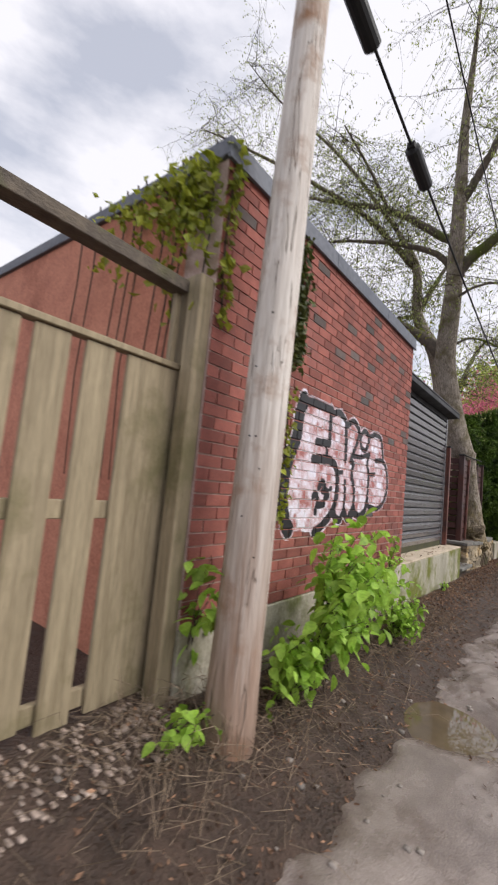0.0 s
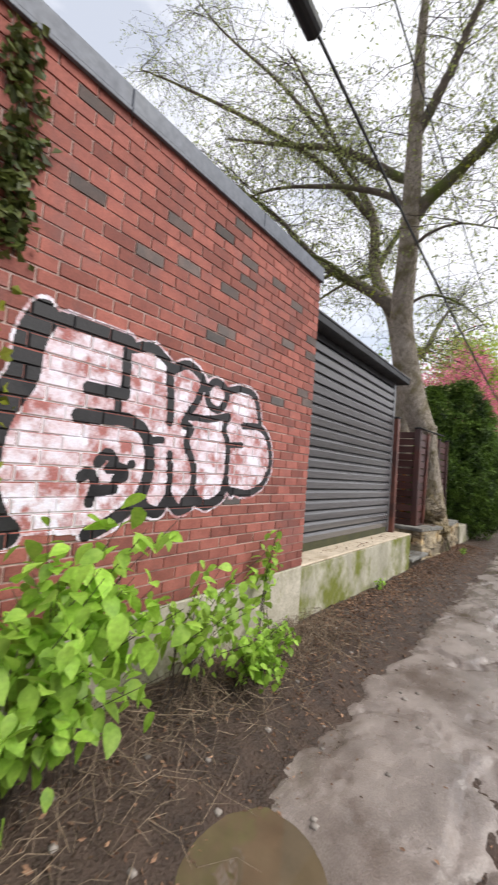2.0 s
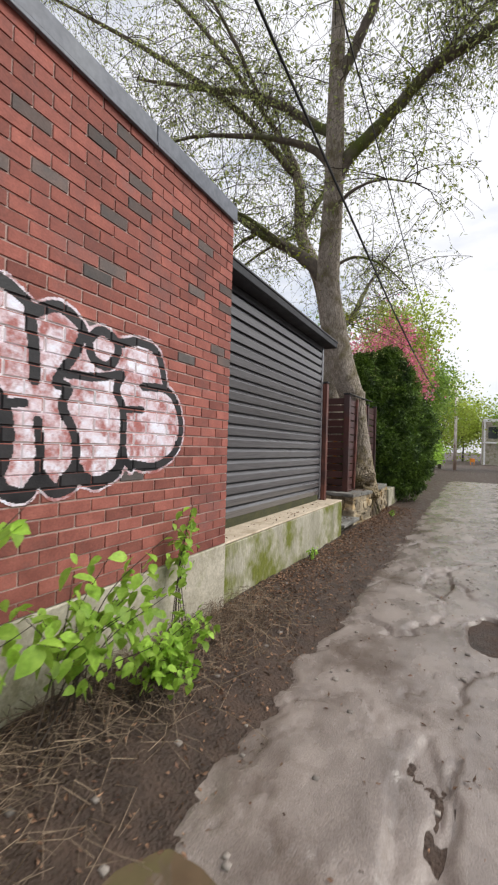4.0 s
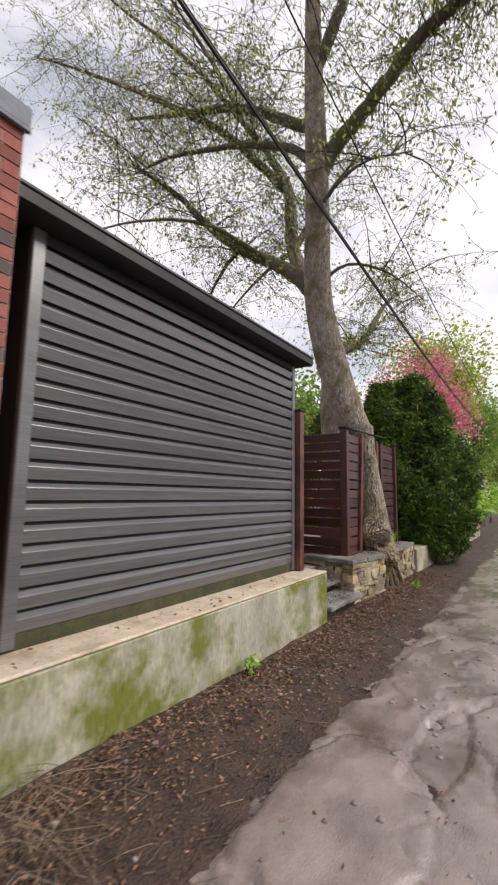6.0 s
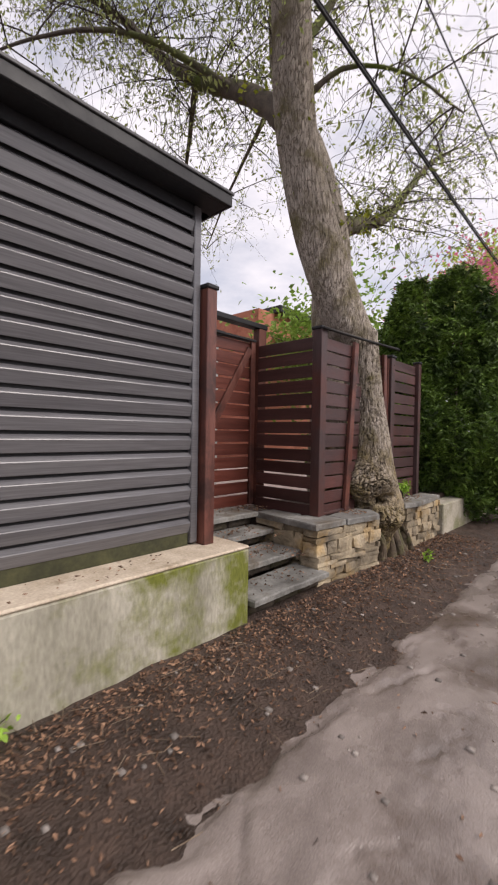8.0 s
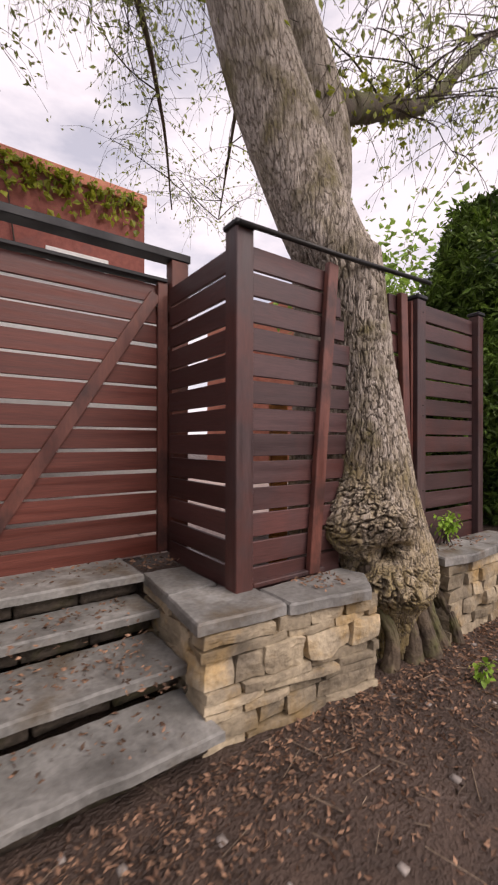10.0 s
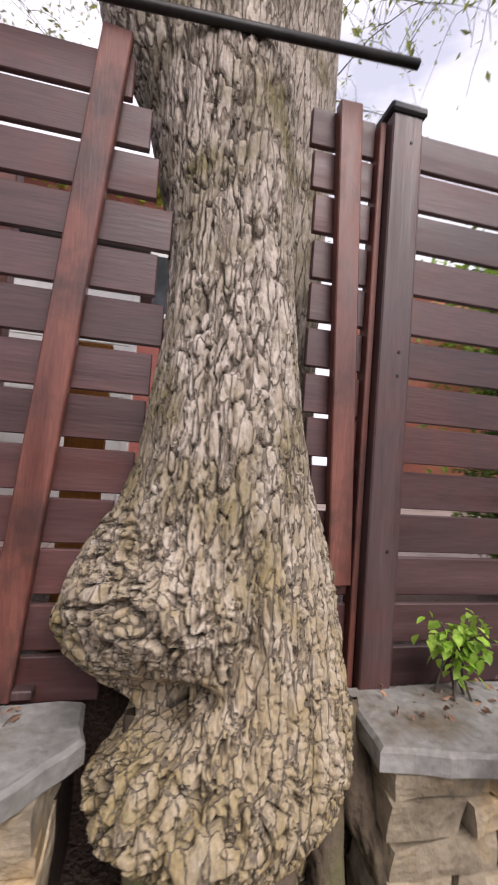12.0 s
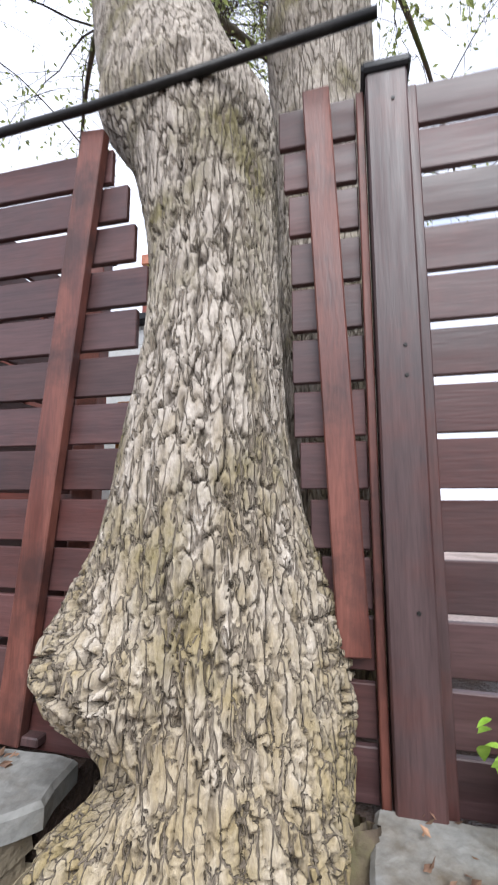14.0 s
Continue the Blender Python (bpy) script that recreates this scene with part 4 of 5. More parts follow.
tree = thing("tree", "old leaning tree with ridged bark growing through the fence", "tree")
STEM_A = [(-2.0, 12.04, -0.10, 0.20), (-1.96, 12.04, 0.30, 0.24), (-1.94, 12.06, 0.56, 0.28), (-1.97, 12.04, 0.85, 0.280), (-2.03, 12.015, 1.3, 0.25), (-2.10, 12.0, 1.9, 0.205), (-2.20, 11.91, 2.57, 0.245),
          (-2.36, 11.68, 3.2, 0.275), (-2.55, 11.38, 4.2, 0.265), (-2.62, 11.15, 5.0, 0.25), (-2.48, 10.85, 6.0, 0.225), (-2.38, 10.6, 6.9, 0.20), (-2.28, 10.3, 8.6, 0.155), (-2.2, 10.1, 10.6, 0.10), (-2.0, 9.9, 12.6, 0.045), (-1.9, 9.8, 14.2, 0.010)]
lumps_a = [(-2.04, 11.73, 0.95, (0.23, 0.20, 0.20), 0.15), (-2.00, 11.70, 0.78, (0.17, 0.13, 0.13), 0.14), (-1.80, 11.88, 0.91, (0.14, 0.14, 0.09), 0.09),
           (-1.79, 11.82, 0.685, (0.085, 0.085, 0.048), -0.27), (-1.71, 11.91, 0.745, (0.08, 0.06, 0.03), -0.12), (-1.95, 11.72, 0.60, (0.10, 0.09, 0.05), -0.16),
           (-1.82, 11.84, 0.49, (0.20, 0.17, 0.12), 0.12), (-1.68, 12.00, 0.45, (0.20, 0.20, 0.15), 0.07), (-1.74, 12.28, 0.56, (0.22, 0.20, 0.26), 0.045), (-1.68, 12.06, 0.85, (0.10, 0.03, 0.14), -0.06), (-2.12, 12.32, 0.90, (0.20, 0.16, 0.32), 0.09),
           (-2.18, 11.62, 2.78, (0.16, 0.16, 0.18), 0.06), (-2.06, 12.10, 2.68, (0.17, 0.17, 0.2), 0.05), (-1.98, 11.92, 2.74, (0.10, 0.16, 0.05), 0.035)]
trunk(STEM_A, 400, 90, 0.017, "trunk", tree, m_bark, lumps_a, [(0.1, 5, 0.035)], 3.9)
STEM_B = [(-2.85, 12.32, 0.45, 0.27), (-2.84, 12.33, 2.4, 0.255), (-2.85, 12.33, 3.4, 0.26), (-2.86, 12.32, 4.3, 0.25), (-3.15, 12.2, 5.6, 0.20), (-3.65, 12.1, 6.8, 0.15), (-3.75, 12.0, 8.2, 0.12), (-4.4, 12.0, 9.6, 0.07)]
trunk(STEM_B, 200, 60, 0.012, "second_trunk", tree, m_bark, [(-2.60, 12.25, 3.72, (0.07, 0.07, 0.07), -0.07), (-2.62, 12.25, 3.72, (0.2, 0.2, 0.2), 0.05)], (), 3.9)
BOUGHS = [
    [(-2.40, 10.62, 6.8, 0.15), (-2.10, 10.6, 7.3, 0.135), (-1.43, 10.55, 7.75, 0.115), (-0.59, 10.5, 8.4, 0.10), (0.1, 10.5, 8.62, 0.085), (0.9, 10.6, 9.1, 0.07), (2.2, 10.8, 9.7, 0.04)],
    [(-2.28, 10.3, 8.6, 0.11), (-1.95, 10.25, 9.1, 0.10), (-1.6, 10.2, 9.7, 0.085), (-1.2, 10.1, 10.5, 0.07), (-0.5, 10.0, 11.8, 0.04)],
    [(-2.28, 10.4, 7.7, 0.10), (-2.75, 10.6, 8.15, 0.10), (-4.2, 10.7, 9.4, 0.085), (-6.1, 10.8, 10.4, 0.06), (-8.2, 11.0, 11.6, 0.03)],
    [(-2.35, 10.6, 7.1, 0.08), (-2.9, 10.5, 7.7, 0.075), (-4.0, 10.4, 8.2, 0.06), (-5.6, 10.2, 8.6, 0.035), (-6.6, 10.0, 8.5, 0.02)],
    [(-2.62, 11.2, 5.0, 0.15), (-2.95, 11.05, 5.45, 0.14), (-3.45, 11.0, 5.9, 0.12), (-4.2, 10.9, 6.4, 0.10), (-4.95, 10.8, 7.1, 0.08), (-5.9, 10.7, 8.2, 0.06), (-7.3, 10.5, 9.5, 0.03)],
    [(-2.84, 12.40, 4.40, 0.16), (-2.80, 12.75, 4.62, 0.13), (-2.80, 13.15, 4.80, 0.11), (-2.75, 13.9, 5.2, 0.08), (-2.6, 15.0, 6.4, 0.05), (-2.4, 16.0, 7.2, 0.02)],
    [(-2.42, 10.7, 6.4, 0.045), (-1.9, 10.4, 6.5, 0.032), (-1.3, 10.0, 6.3, 0.020), (-0.6, 9.6, 5.8, 0.010)],
    [(-3.65, 12.1, 6.8, 0.08), (-3.4, 12.6, 7.8, 0.07), (-3.0, 13.2, 9.0, 0.04), (-2.4, 13.8, 10.2, 0.02)],
    [(-2.60, 11.1, 5.3, 0.040), (-2.1, 11.3, 5.6, 0.028), (-1.5, 11.6, 5.4, 0.018), (-1.0, 11.9, 4.9, 0.010)],
    [(-4.2, 10.9, 6.4, 0.05), (-5.2, 11.6, 6.6, 0.04), (-6.4, 12.4, 6.4, 0.025), (-7.4, 13.0, 5.8, 0.012)],
    [(-3.45, 11.0, 5.9, 0.05), (-4.3, 9.9, 6.4, 0.035), (-5.3, 9.0, 6.3, 0.02), (-6.2, 8.3, 5.8, 0.010)],
    [(-3.65, 12.1, 6.8, 0.06), (-5.0, 13.0, 7.1, 0.04), (-6.6, 13.8, 6.9, 0.025), (-8.0, 14.4, 6.3, 0.012)],
    [(-0.6, 10.5, 8.4, 0.06), (-0.1, 10.9, 9.2, 0.05), (0.5, 11.3, 10.2, 0.03)],
    [(-3.75, 12.0, 8.2, 0.10), (-5.4, 11.5, 10.2, 0.08), (-7.8, 11.0, 12.2, 0.06), (-10.2, 10.5, 14.0, 0.04), (-11.9, 10.2, 15.2, 0.015)],
    [(-4.4, 12.0, 9.6, 0.07), (-6.0, 11.0, 12.0, 0.05), (-8.2, 10.4, 14.6, 0.03), (-9.6, 10.0, 16.6, 0.012)],
    [(-4.2, 10.7, 9.4, 0.05), (-4.6, 10.2, 10.4, 0.04), (-5.2, 9.6, 11.6, 0.02)],
]
rng = np.random.default_rng(21)
tips = []
for b_i, ctrl in enumerate(BOUGHS):
    line = path_points(ctrl, 7)
    jit = [np.array([*(rng.normal(0, 0.09, 3) * p[3]), 0]) for p in line]
    line = [p + j for p, j in zip(line, jit)]
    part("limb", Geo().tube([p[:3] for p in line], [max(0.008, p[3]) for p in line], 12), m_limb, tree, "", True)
    tips += [p for p in line if p[2] > 4.6 and p[3] < 0.125 and math.hypot(p[0] + 2.4, p[1] - 10.6) > 1.0 and rng.random() < (0.22 if b_i in (9, 10, 11) else 0.5 if b_i in (5, 6, 8) else 0.8)]

tips += [p for p in path_points(STEM_A[11:], 5) if p[2] > 8.4]
twigs, leaves = Geo(), []


def droop_twig(start, length, r, heading, rise, depth):
    """A twig that rises, then hangs; leaves gather along its outer half."""
    p = np.array(start, float)
    d = np.array([math.cos(heading) * math.cos(rise), math.sin(heading) * math.cos(rise), math.sin(rise)])
    pts, k = [p.copy()], 7
    for i in range(k):
        d = d + np.array([0, 0, -0.16 if depth else -0.05]) + rng.normal(0, 0.14, 3)
        d /= np.linalg.norm(d)
        p = p + d * length / k
        pts.append(p.copy())
        if i >= (1 if depth else 4):
            for _ in range(rng.integers(0, 3) if depth else 1):
                leaves.append(p + rng.normal(0, 0.05, 3))
    twigs.tube(pts, [max(0.0025, r * (1 - 0.8 * i / k)) for i in range(k + 1)], 3, False)
    return pts


for p in tips:
    for _ in range(2):
        branch = droop_twig(p[:3], rng.uniform(0.9, 2.2), 0.013, rng.uniform(0, 2 * math.pi), rng.uniform(-0.1, 0.9), 0)
        for q in branch[2:]:
            for _ in range(2):
                sub = droop_twig(q, rng.uniform(0.4, 1.4), 0.0045, rng.uniform(0, 2 * math.pi), rng.uniform(-0.5, 0.5), 1)
tagged(part("twigs", twigs, m_twig, tree), kind="stuff")
scatter("leaves", leaves, 0.082, m_willow, tree, "sparse young olive leaves", rng, 0.6, 0.42)
moss = []
for ctrl in (STEM_A[8:13], BOUGHS[4], BOUGHS[0], BOUGHS[5]):
    for p in path_points(ctrl, 10)[:34]:
        for _ in range(6):
            if rng.random() < 0.6:
                d = rng.normal(size=3)
                d /= np.linalg.norm(d)
                moss.append(p[:3] + d * p[3])
        if rng.random() < 0.20:
            for _ in range(30):
                moss.append(p[:3] + np.array([0, 0, p[3] * 0.4]) + rng.normal(0, 0.13, 3))
tagged(scatter("moss_sprouts", moss, 0.075, m_ivy_light, tree, "", rng, 0, 0.7), kind="stuff")
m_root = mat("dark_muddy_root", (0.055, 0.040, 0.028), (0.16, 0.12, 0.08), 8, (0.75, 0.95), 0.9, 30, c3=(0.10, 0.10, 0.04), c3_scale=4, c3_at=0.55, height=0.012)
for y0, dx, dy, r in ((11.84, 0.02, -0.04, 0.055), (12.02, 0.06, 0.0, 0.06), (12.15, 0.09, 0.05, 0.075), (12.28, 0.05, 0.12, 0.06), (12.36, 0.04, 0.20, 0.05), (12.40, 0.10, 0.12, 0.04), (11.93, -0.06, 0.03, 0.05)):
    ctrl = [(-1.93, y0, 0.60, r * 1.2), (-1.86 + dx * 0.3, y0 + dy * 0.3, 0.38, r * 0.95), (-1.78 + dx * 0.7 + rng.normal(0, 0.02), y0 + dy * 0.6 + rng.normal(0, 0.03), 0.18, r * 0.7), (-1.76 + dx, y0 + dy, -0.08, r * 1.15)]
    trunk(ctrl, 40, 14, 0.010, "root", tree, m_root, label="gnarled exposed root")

# ------------------------------------------------------------------ utility pole and cables
pole = thing("utility_pole", "weathered grey wooden utility pole with a worn foot", "utility pole")
pl = [(-1.36 + 0.012 * z, 1.835 + 0.020 * z, z, 0.136 - 0.0075 * z) for z in np.arange(-0.2, 8.0, 0.1)]
g = Geo()
for i, (x, y, z, r) in enumerate(pl):
    for k in range(40):
        a = 2 * math.pi * k / 40
        gr = 0.004 * noise.noise((math.cos(a) * 5, math.sin(a) * 5, z * 0.5)) - 0.006 * max(0, noise.noise((math.cos(a) * 9, math.sin(a) * 9, z * 0.35 + 4)) - 0.25)
        worn = 0.012 * ramp(z, 1.0, 0.2) * noise.noise((math.cos(a) * 2, math.sin(a) * 2, z * 2))
        g.v.append((x + math.cos(a) * (r + gr + worn), y + math.sin(a) * (r + gr + worn), z))
g.f = [(i * 40 + k, i * 40 + (k + 1) % 40, (i + 1) * 40 + (k + 1) % 40, (i + 1) * 40 + k) for i in range(len(pl) - 1) for k in range(40)]
g.f.append(tuple((len(pl) - 1) * 40 + k for k in range(40)))
g.s = [0] * len(g.f)
part("shaft", g, m_pole, pole, "", True)
for a, z in ((-1.5, 1.72), (-1.2, 1.72), (-0.9, 1.55), (-1.4, 1.3), (-1.1, 2.4), (-0.7, 1.1), (-1.6, 2.1)):
    c = Vector((-1.36 + 0.012 * z + math.cos(a) * 0.119, 1.835 + 0.020 * z + math.sin(a) * 0.119, z))
    part("nail", Geo().tube([c, c + Vector((math.cos(a), math.sin(a), 0)) * 0.008], [0.006, 0.005], 6), m_rod, pole, "rusty nail head")


def cable(label, a, b, sag, r, n=24):
    c = thing("overhead_cable", label, "cable", "overhead cables")
    pts = [Vector(a).lerp(Vector(b), i / n) - Vector((0, 0, sag * 4 * (i / n) * (1 - i / n))) for i in range(n + 1)]
    part("wire", Geo().tube(pts, [r] * (n + 1), 8), m_cable, c, "", True)
    return c


main_c = cable("thick black overhead cable with splice boxes", (-1.36, -2.0, 5.75), (-1.36, 40.0, 5.4), 1.27, 0.014)
cable("thin black overhead wire beside the thick cable", (-1.40, -2.0, 5.86), (-1.34, 40.0, 5.5), 1.30, 0.008)
cable("thin black overhead wire along the alley", (-0.85, -2.0, 6.0), (-0.85, 44.0, 5.6), 1.3, 0.007)


def cable_z(y, a, b, y0, y1, sag):
    t = (y - y0) / (y1 - y0)
    return a + (b - a) * t - sag * 4 * t * (1 - t)


for y in (2.66, 4.30):
    z = cable_z(y, 5.75, 5.4, -2.0, 40.0, 1.27)
    box = thing("splice_box", "black cylindrical splice closure on the overhead cable", "splice box", "splice boxes")
    part("body", Geo().tube([(-1.36, y - 0.29, z + 0.02), (-1.36, y - 0.26, z + 0.015), (-1.36, y + 0.26, z - 0.055), (-1.36, y + 0.29, z - 0.06)], [0.035, 0.075, 0.075, 0.035], 14), m_cable, box, "", False)
    part("clamp", Geo().box((-1.40, y - 0.32, z - 0.01), (-1.32, y - 0.28, z + 0.06), 0.004), m_rod, box)

# ------------------------------------------------------------------ old picket fence by the pole
old_fence = thing("wooden_fence", "weathered grey-green wooden fence with gaps between boards", "fence")
OX = -1.86
edges = [(-0.30, -0.16), (-0.08, 0.07), (0.15, 0.30), (0.38, 0.53), (0.60, 0.76), (0.82, 0.99), (1.07, 1.23), (1.31, 1.66)]
for k, (a, b) in enumerate(edges):
    part("board", Geo().box((OX - 0.012, a, 0.24 + 0.03 * (k % 3)), (OX + 0.012, b, 2.09), 0.004), m_old_wood, old_fence)
part("rail", Geo().box((OX - 0.05, -0.4, 2.095), (OX + 0.03, 1.66, 2.13), 0.004), m_old_wood, old_fence)
part("rail", Geo().box((OX - 0.052, -0.4, 1.22), (OX - 0.014, 1.66, 1.31), 0.004), m_old_wood, old_fence)
part("rail", Geo().box((OX - 0.052, -0.4, 0.30), (OX - 0.014, 1.66, 0.39), 0.004), m_old_wood, old_fence)
part("top_rail", Geo().box((OX - 0.06, -0.4, 2.56), (OX + 0.05, 1.64, 2.635), 0.004), m_limb, old_fence, "dark weathered top rail")
part("post", Geo().box((OX - 0.05, 1.665, 0.1), (OX + 0.05, 1.735, 2.68), 0.005), m_old_wood, old_fence)
part("post", Geo().box((OX + 0.055, 1.63, 0.1), (OX + 0.16, 1.735, 2.66), 0.006), m_old_wood, old_fence)
part("upright", Geo().box((OX - 0.045, 1.60, 2.135), (OX - 0.005, 1.64, 2.558), 0.003), m_old_wood, old_fence)

# ------------------------------------------------------------------ plants
rng = np.random.default_rng(33)


def ivy(name, label, pts, spread, count, size, material):
    """A strip of leaves creeping up a wall along points (y, z)."""
    v = thing(name, label, "ivy")
    g = Geo()
    line = path_points([(WX + 0.012, y, z, 0.006) for y, z in pts], 8)
    g.tube([p[:3] for p in line], [0.006] * len(line), 5)
    part("stem", g, m_twig, v)
    c = []
    for _ in range(count):
        p = line[rng.integers(0, len(line))]
        c.append((WX + 0.012 + abs(rng.normal(0, 0.022)), p[1] + rng.normal(0, spread), p[2] + rng.normal(0, 0.05)))
    tagged(scatter("leaves", c, size, material, v, "", rng, 0.7, 0.8, 0.6), kind="stuff")
    return v


ivy("ivy", "dark ivy strip climbing high on the brick wall", [(2.66, 2.42), (2.64, 2.7), (2.68, 3.0), (2.62, 3.36)], 0.05, 420, 0.06, m_ivy)
ivy("ivy", "green ivy strip beside the graffiti", [(2.6, 1.2), (2.62, 1.5), (2.64, 1.8), (2.62, 2.22)], 0.045, 110, 0.055, m_ivy_light)
ivy("ivy", "small ivy tuft low on the brick wall", [(2.23, 1.52), (2.24, 1.66), (2.26, 1.82), (2.28, 2.0)], 0.05, 110, 0.055, m_ivy)
ivy("ivy", "thick ivy at the corner of the brick wall", [(1.80, 2.5), (1.77, 2.8), (1.78, 3.2), (1.80, 3.5)], 0.03, 130, 0.07, m_ivy_light)
vine = thing("ivy", "yellow green vine hanging over the garage side wall", "ivy")
c = []
for _ in range(520):
    x = -1.72 - abs(rng.normal(0, 0.5))
    top = 3.46 + 0.08 * noise.noise((x * 3, 0, 1))
    hang = 0.25 + 0.55 * abs(noise.noise((x * 2.1, 4, 2)))
    c.append((x, WY0 - 0.03 - abs(rng.normal(0, 0.07)), top - abs(rng.normal(0, hang))))
g = Geo()
for _ in range(9):
    x = -1.75 - abs(rng.normal(0, 0.8))
    g.tube([(x, WY0 - 0.02, 3.6), (x + 0.05, WY0 - 0.04, 3.0), (x - 0.05, WY0 - 0.02, 2.2), (x, WY0 - 0.02, 1.4)], [0.007, 0.006, 0.005, 0.003], 5)
part("stems", g, m_twig, vine)
tagged(scatter("leaves", c, 0.075, m_ivy_light, vine, "", rng, 0.6, 0.75), kind="stuff")

LEAF_MESHES = [leaf_geo(s, s * 0.66, f, d).mesh("leaf", m_leaf, True) for s, f, d in ((0.085, 0.25, 0.2), (0.105, 0.2, 0.3), (0.065, 0.3, 0.15), (0.12, 0.15, 0.25))]


def shrub(label, x, y, z, stems, reach, height, per_stem, lean=(0.25, 0.0), parts=True, scale=1.0):
    """A leafy shrub: thin stems that arch outwards, with leaves in pairs along them."""
    s = thing("shrub", label, "shrub", "leafy shrubs")
    spots = []
    for k in range(stems):
        a = rng.uniform(-1.5, 1.5)
        r = reach * rng.uniform(0.3, 1.0)
        h = height * rng.uniform(0.45, 1.0)
        top = (x + lean[0] * rng.uniform(0.3, 1) + r * 0.55 * math.cos(a), y + lean[1] + r * math.sin(a), z + h)
        mid = (x + 0.3 * (top[0] - x), y + 0.35 * (top[1] - y), z + 0.62 * h)
        line = path_points([(x + rng.normal(0, 0.06), y + rng.normal(0, 0.30 * reach), z - 0.05, 0), (*mid, 0), (*top, 0)], 9)
        part("stem", Geo().tube([p[:3] for p in line], [0.0045 * (1 - 0.7 * i / len(line)) for i in range(len(line))], 5), m_twig, s)
        for _ in range(per_stem):
            i = int(rng.triangular(6, 17, 18))
            spots.append(line[min(i, len(line) - 1)][:3] + rng.normal(0, 0.06 * scale, 3))
    if parts:
        for p in spots:
            ob = piece("leaf", LEAF_MESHES[rng.integers(0, 4)], s, p, (rng.normal(-0.5, 0.4), rng.normal(0, 0.35), rng.uniform(0, 6.283)))
            k = rng.uniform(0.75, 1.2) * scale
            ob.scale = (k, k, k)
    else:
        if scale < 1.5:
            tagged(leaf_cloud("leaves", spots, 0.098 * scale, m_leaf_far, s, rng), kind="stuff")
        else:
            tagged(scatter("leaves", spots, 0.10 * scale, m_leaf_far, s, "", rng, 0.25, 0.62, 0.6), kind="stuff")
    return s


shrub("bright green broad-leaved shrub against the brick wall", -1.42, 2.92, 0.12, 18, 0.58, 1.25, 16, (0.26, -0.02))
shrub("bright green leafy shrub close to the alley", -1.35, 2.72, 0.12, 18, 0.52, 1.0, 20, (0.28, 0.0), False, 1.0)
shrub("bright green broad-leaved shrub below the graffiti", -1.48, 3.75, 0.08, 16, 0.60, 0.98, 14, (0.16, 0.05), False, 0.85)
shrub("low green shrub at the foot of the wall", -1.35, 4.22, 0.05, 26, 0.42, 0.5, 16, (0.14, 0.05), False, 0.62)
shrub("young green sapling in front of the pole", -1.72, 1.86, 0.22, 6, 0.16, 0.85, 10, (0.22, -0.12), False)
shrub("low green weeds beside the pole foot", -1.4, 2.40, 0.12, 20, 0.40, 0.50, 14, (0.1, 0.0), False, 0.85)
shrub("small green weeds among dry grass", -1.45, 1.55, 0.2, 7, 0.25, 0.25, 8, (0.1, 0.0), False, 0.7)
shrub("small bright green plant on the wall beside the fence", -1.95, 12.80, 0.61, 9, 0.14, 0.26, 16, (0.06, 0.0), False, 0.42)
shrub("slim green sprig at the wall's corner", -1.58, 4.72, 0.05, 6, 0.16, 1.08, 13, (0.06, 0.0), False, 0.75)
shrub("tiny green weed at the concrete base", -1.66, 7.7, 0.0, 5, 0.08, 0.16, 8, (0.05, 0.0), False, 0.5)
shrub("tiny green weed below the tree roots", -1.35, 12.1, 0.0, 5, 0.08, 0.14, 8, (0.05, 0.0), False, 0.45)

# leaf litter, straw and pebbles on the soil
c = []
for _ in range(10500):
    y = rng.uniform(4.4, 13.8)
    x = -1.70 + abs(rng.normal(0, 0.40))
    if x < -0.45:
        c.append((x, y, soil(x, y) + 0.008))
for _ in range(1500):
    y, x = rng.uniform(0.9, 4.5), rng.uniform(-1.75, -0.6)
    c.append((x, y, soil(x, y) + 0.008))
for _ in range(350):
    y, x = rng.uniform(2.5, 13), rng.uniform(-0.6, 0.9)
    c.append((x, y, max(soil(x, y), tarmac(x, y)) + 0.004))
for x0, x1, y0, y1, z in ((-2.06, -1.76, 9.58, 10.42, 0.163), (-2.44, -2.12, 9.56, 10.42, 0.313), (-2.44, -2.12, 9.56, 10.42, 0.315), (-2.68, -2.48, 9.56, 10.42, 0.463), (-3.0, -2.7, 9.6, 10.8, 0.613), (-2.98, -2.66, 10.5, 10.86, 0.605), (-2.4, -1.8, 10.2, 10.44, 0.33), (-2.6, -2.1, 9.6, 10.4, 0.47), (-1.98, -1.75, 11.2, 11.5, 0.607), (-2.0, -1.8, 12.5, 13.4, 0.607), (-2.02, -1.75, 5.7, 8.9, 0.604)):
    for _ in range(75):
        c.append((rng.uniform(x0, x1), rng.uniform(y0, y1), z + 0.004))
litter = tagged(scatter("leaf_litter", c, 0.032, m_litter, None, "dry brown leaf litter on the soil", rng, 0.0, 0.45, 0.6), "", "leaf litter", "", "stuff")
g = Geo()
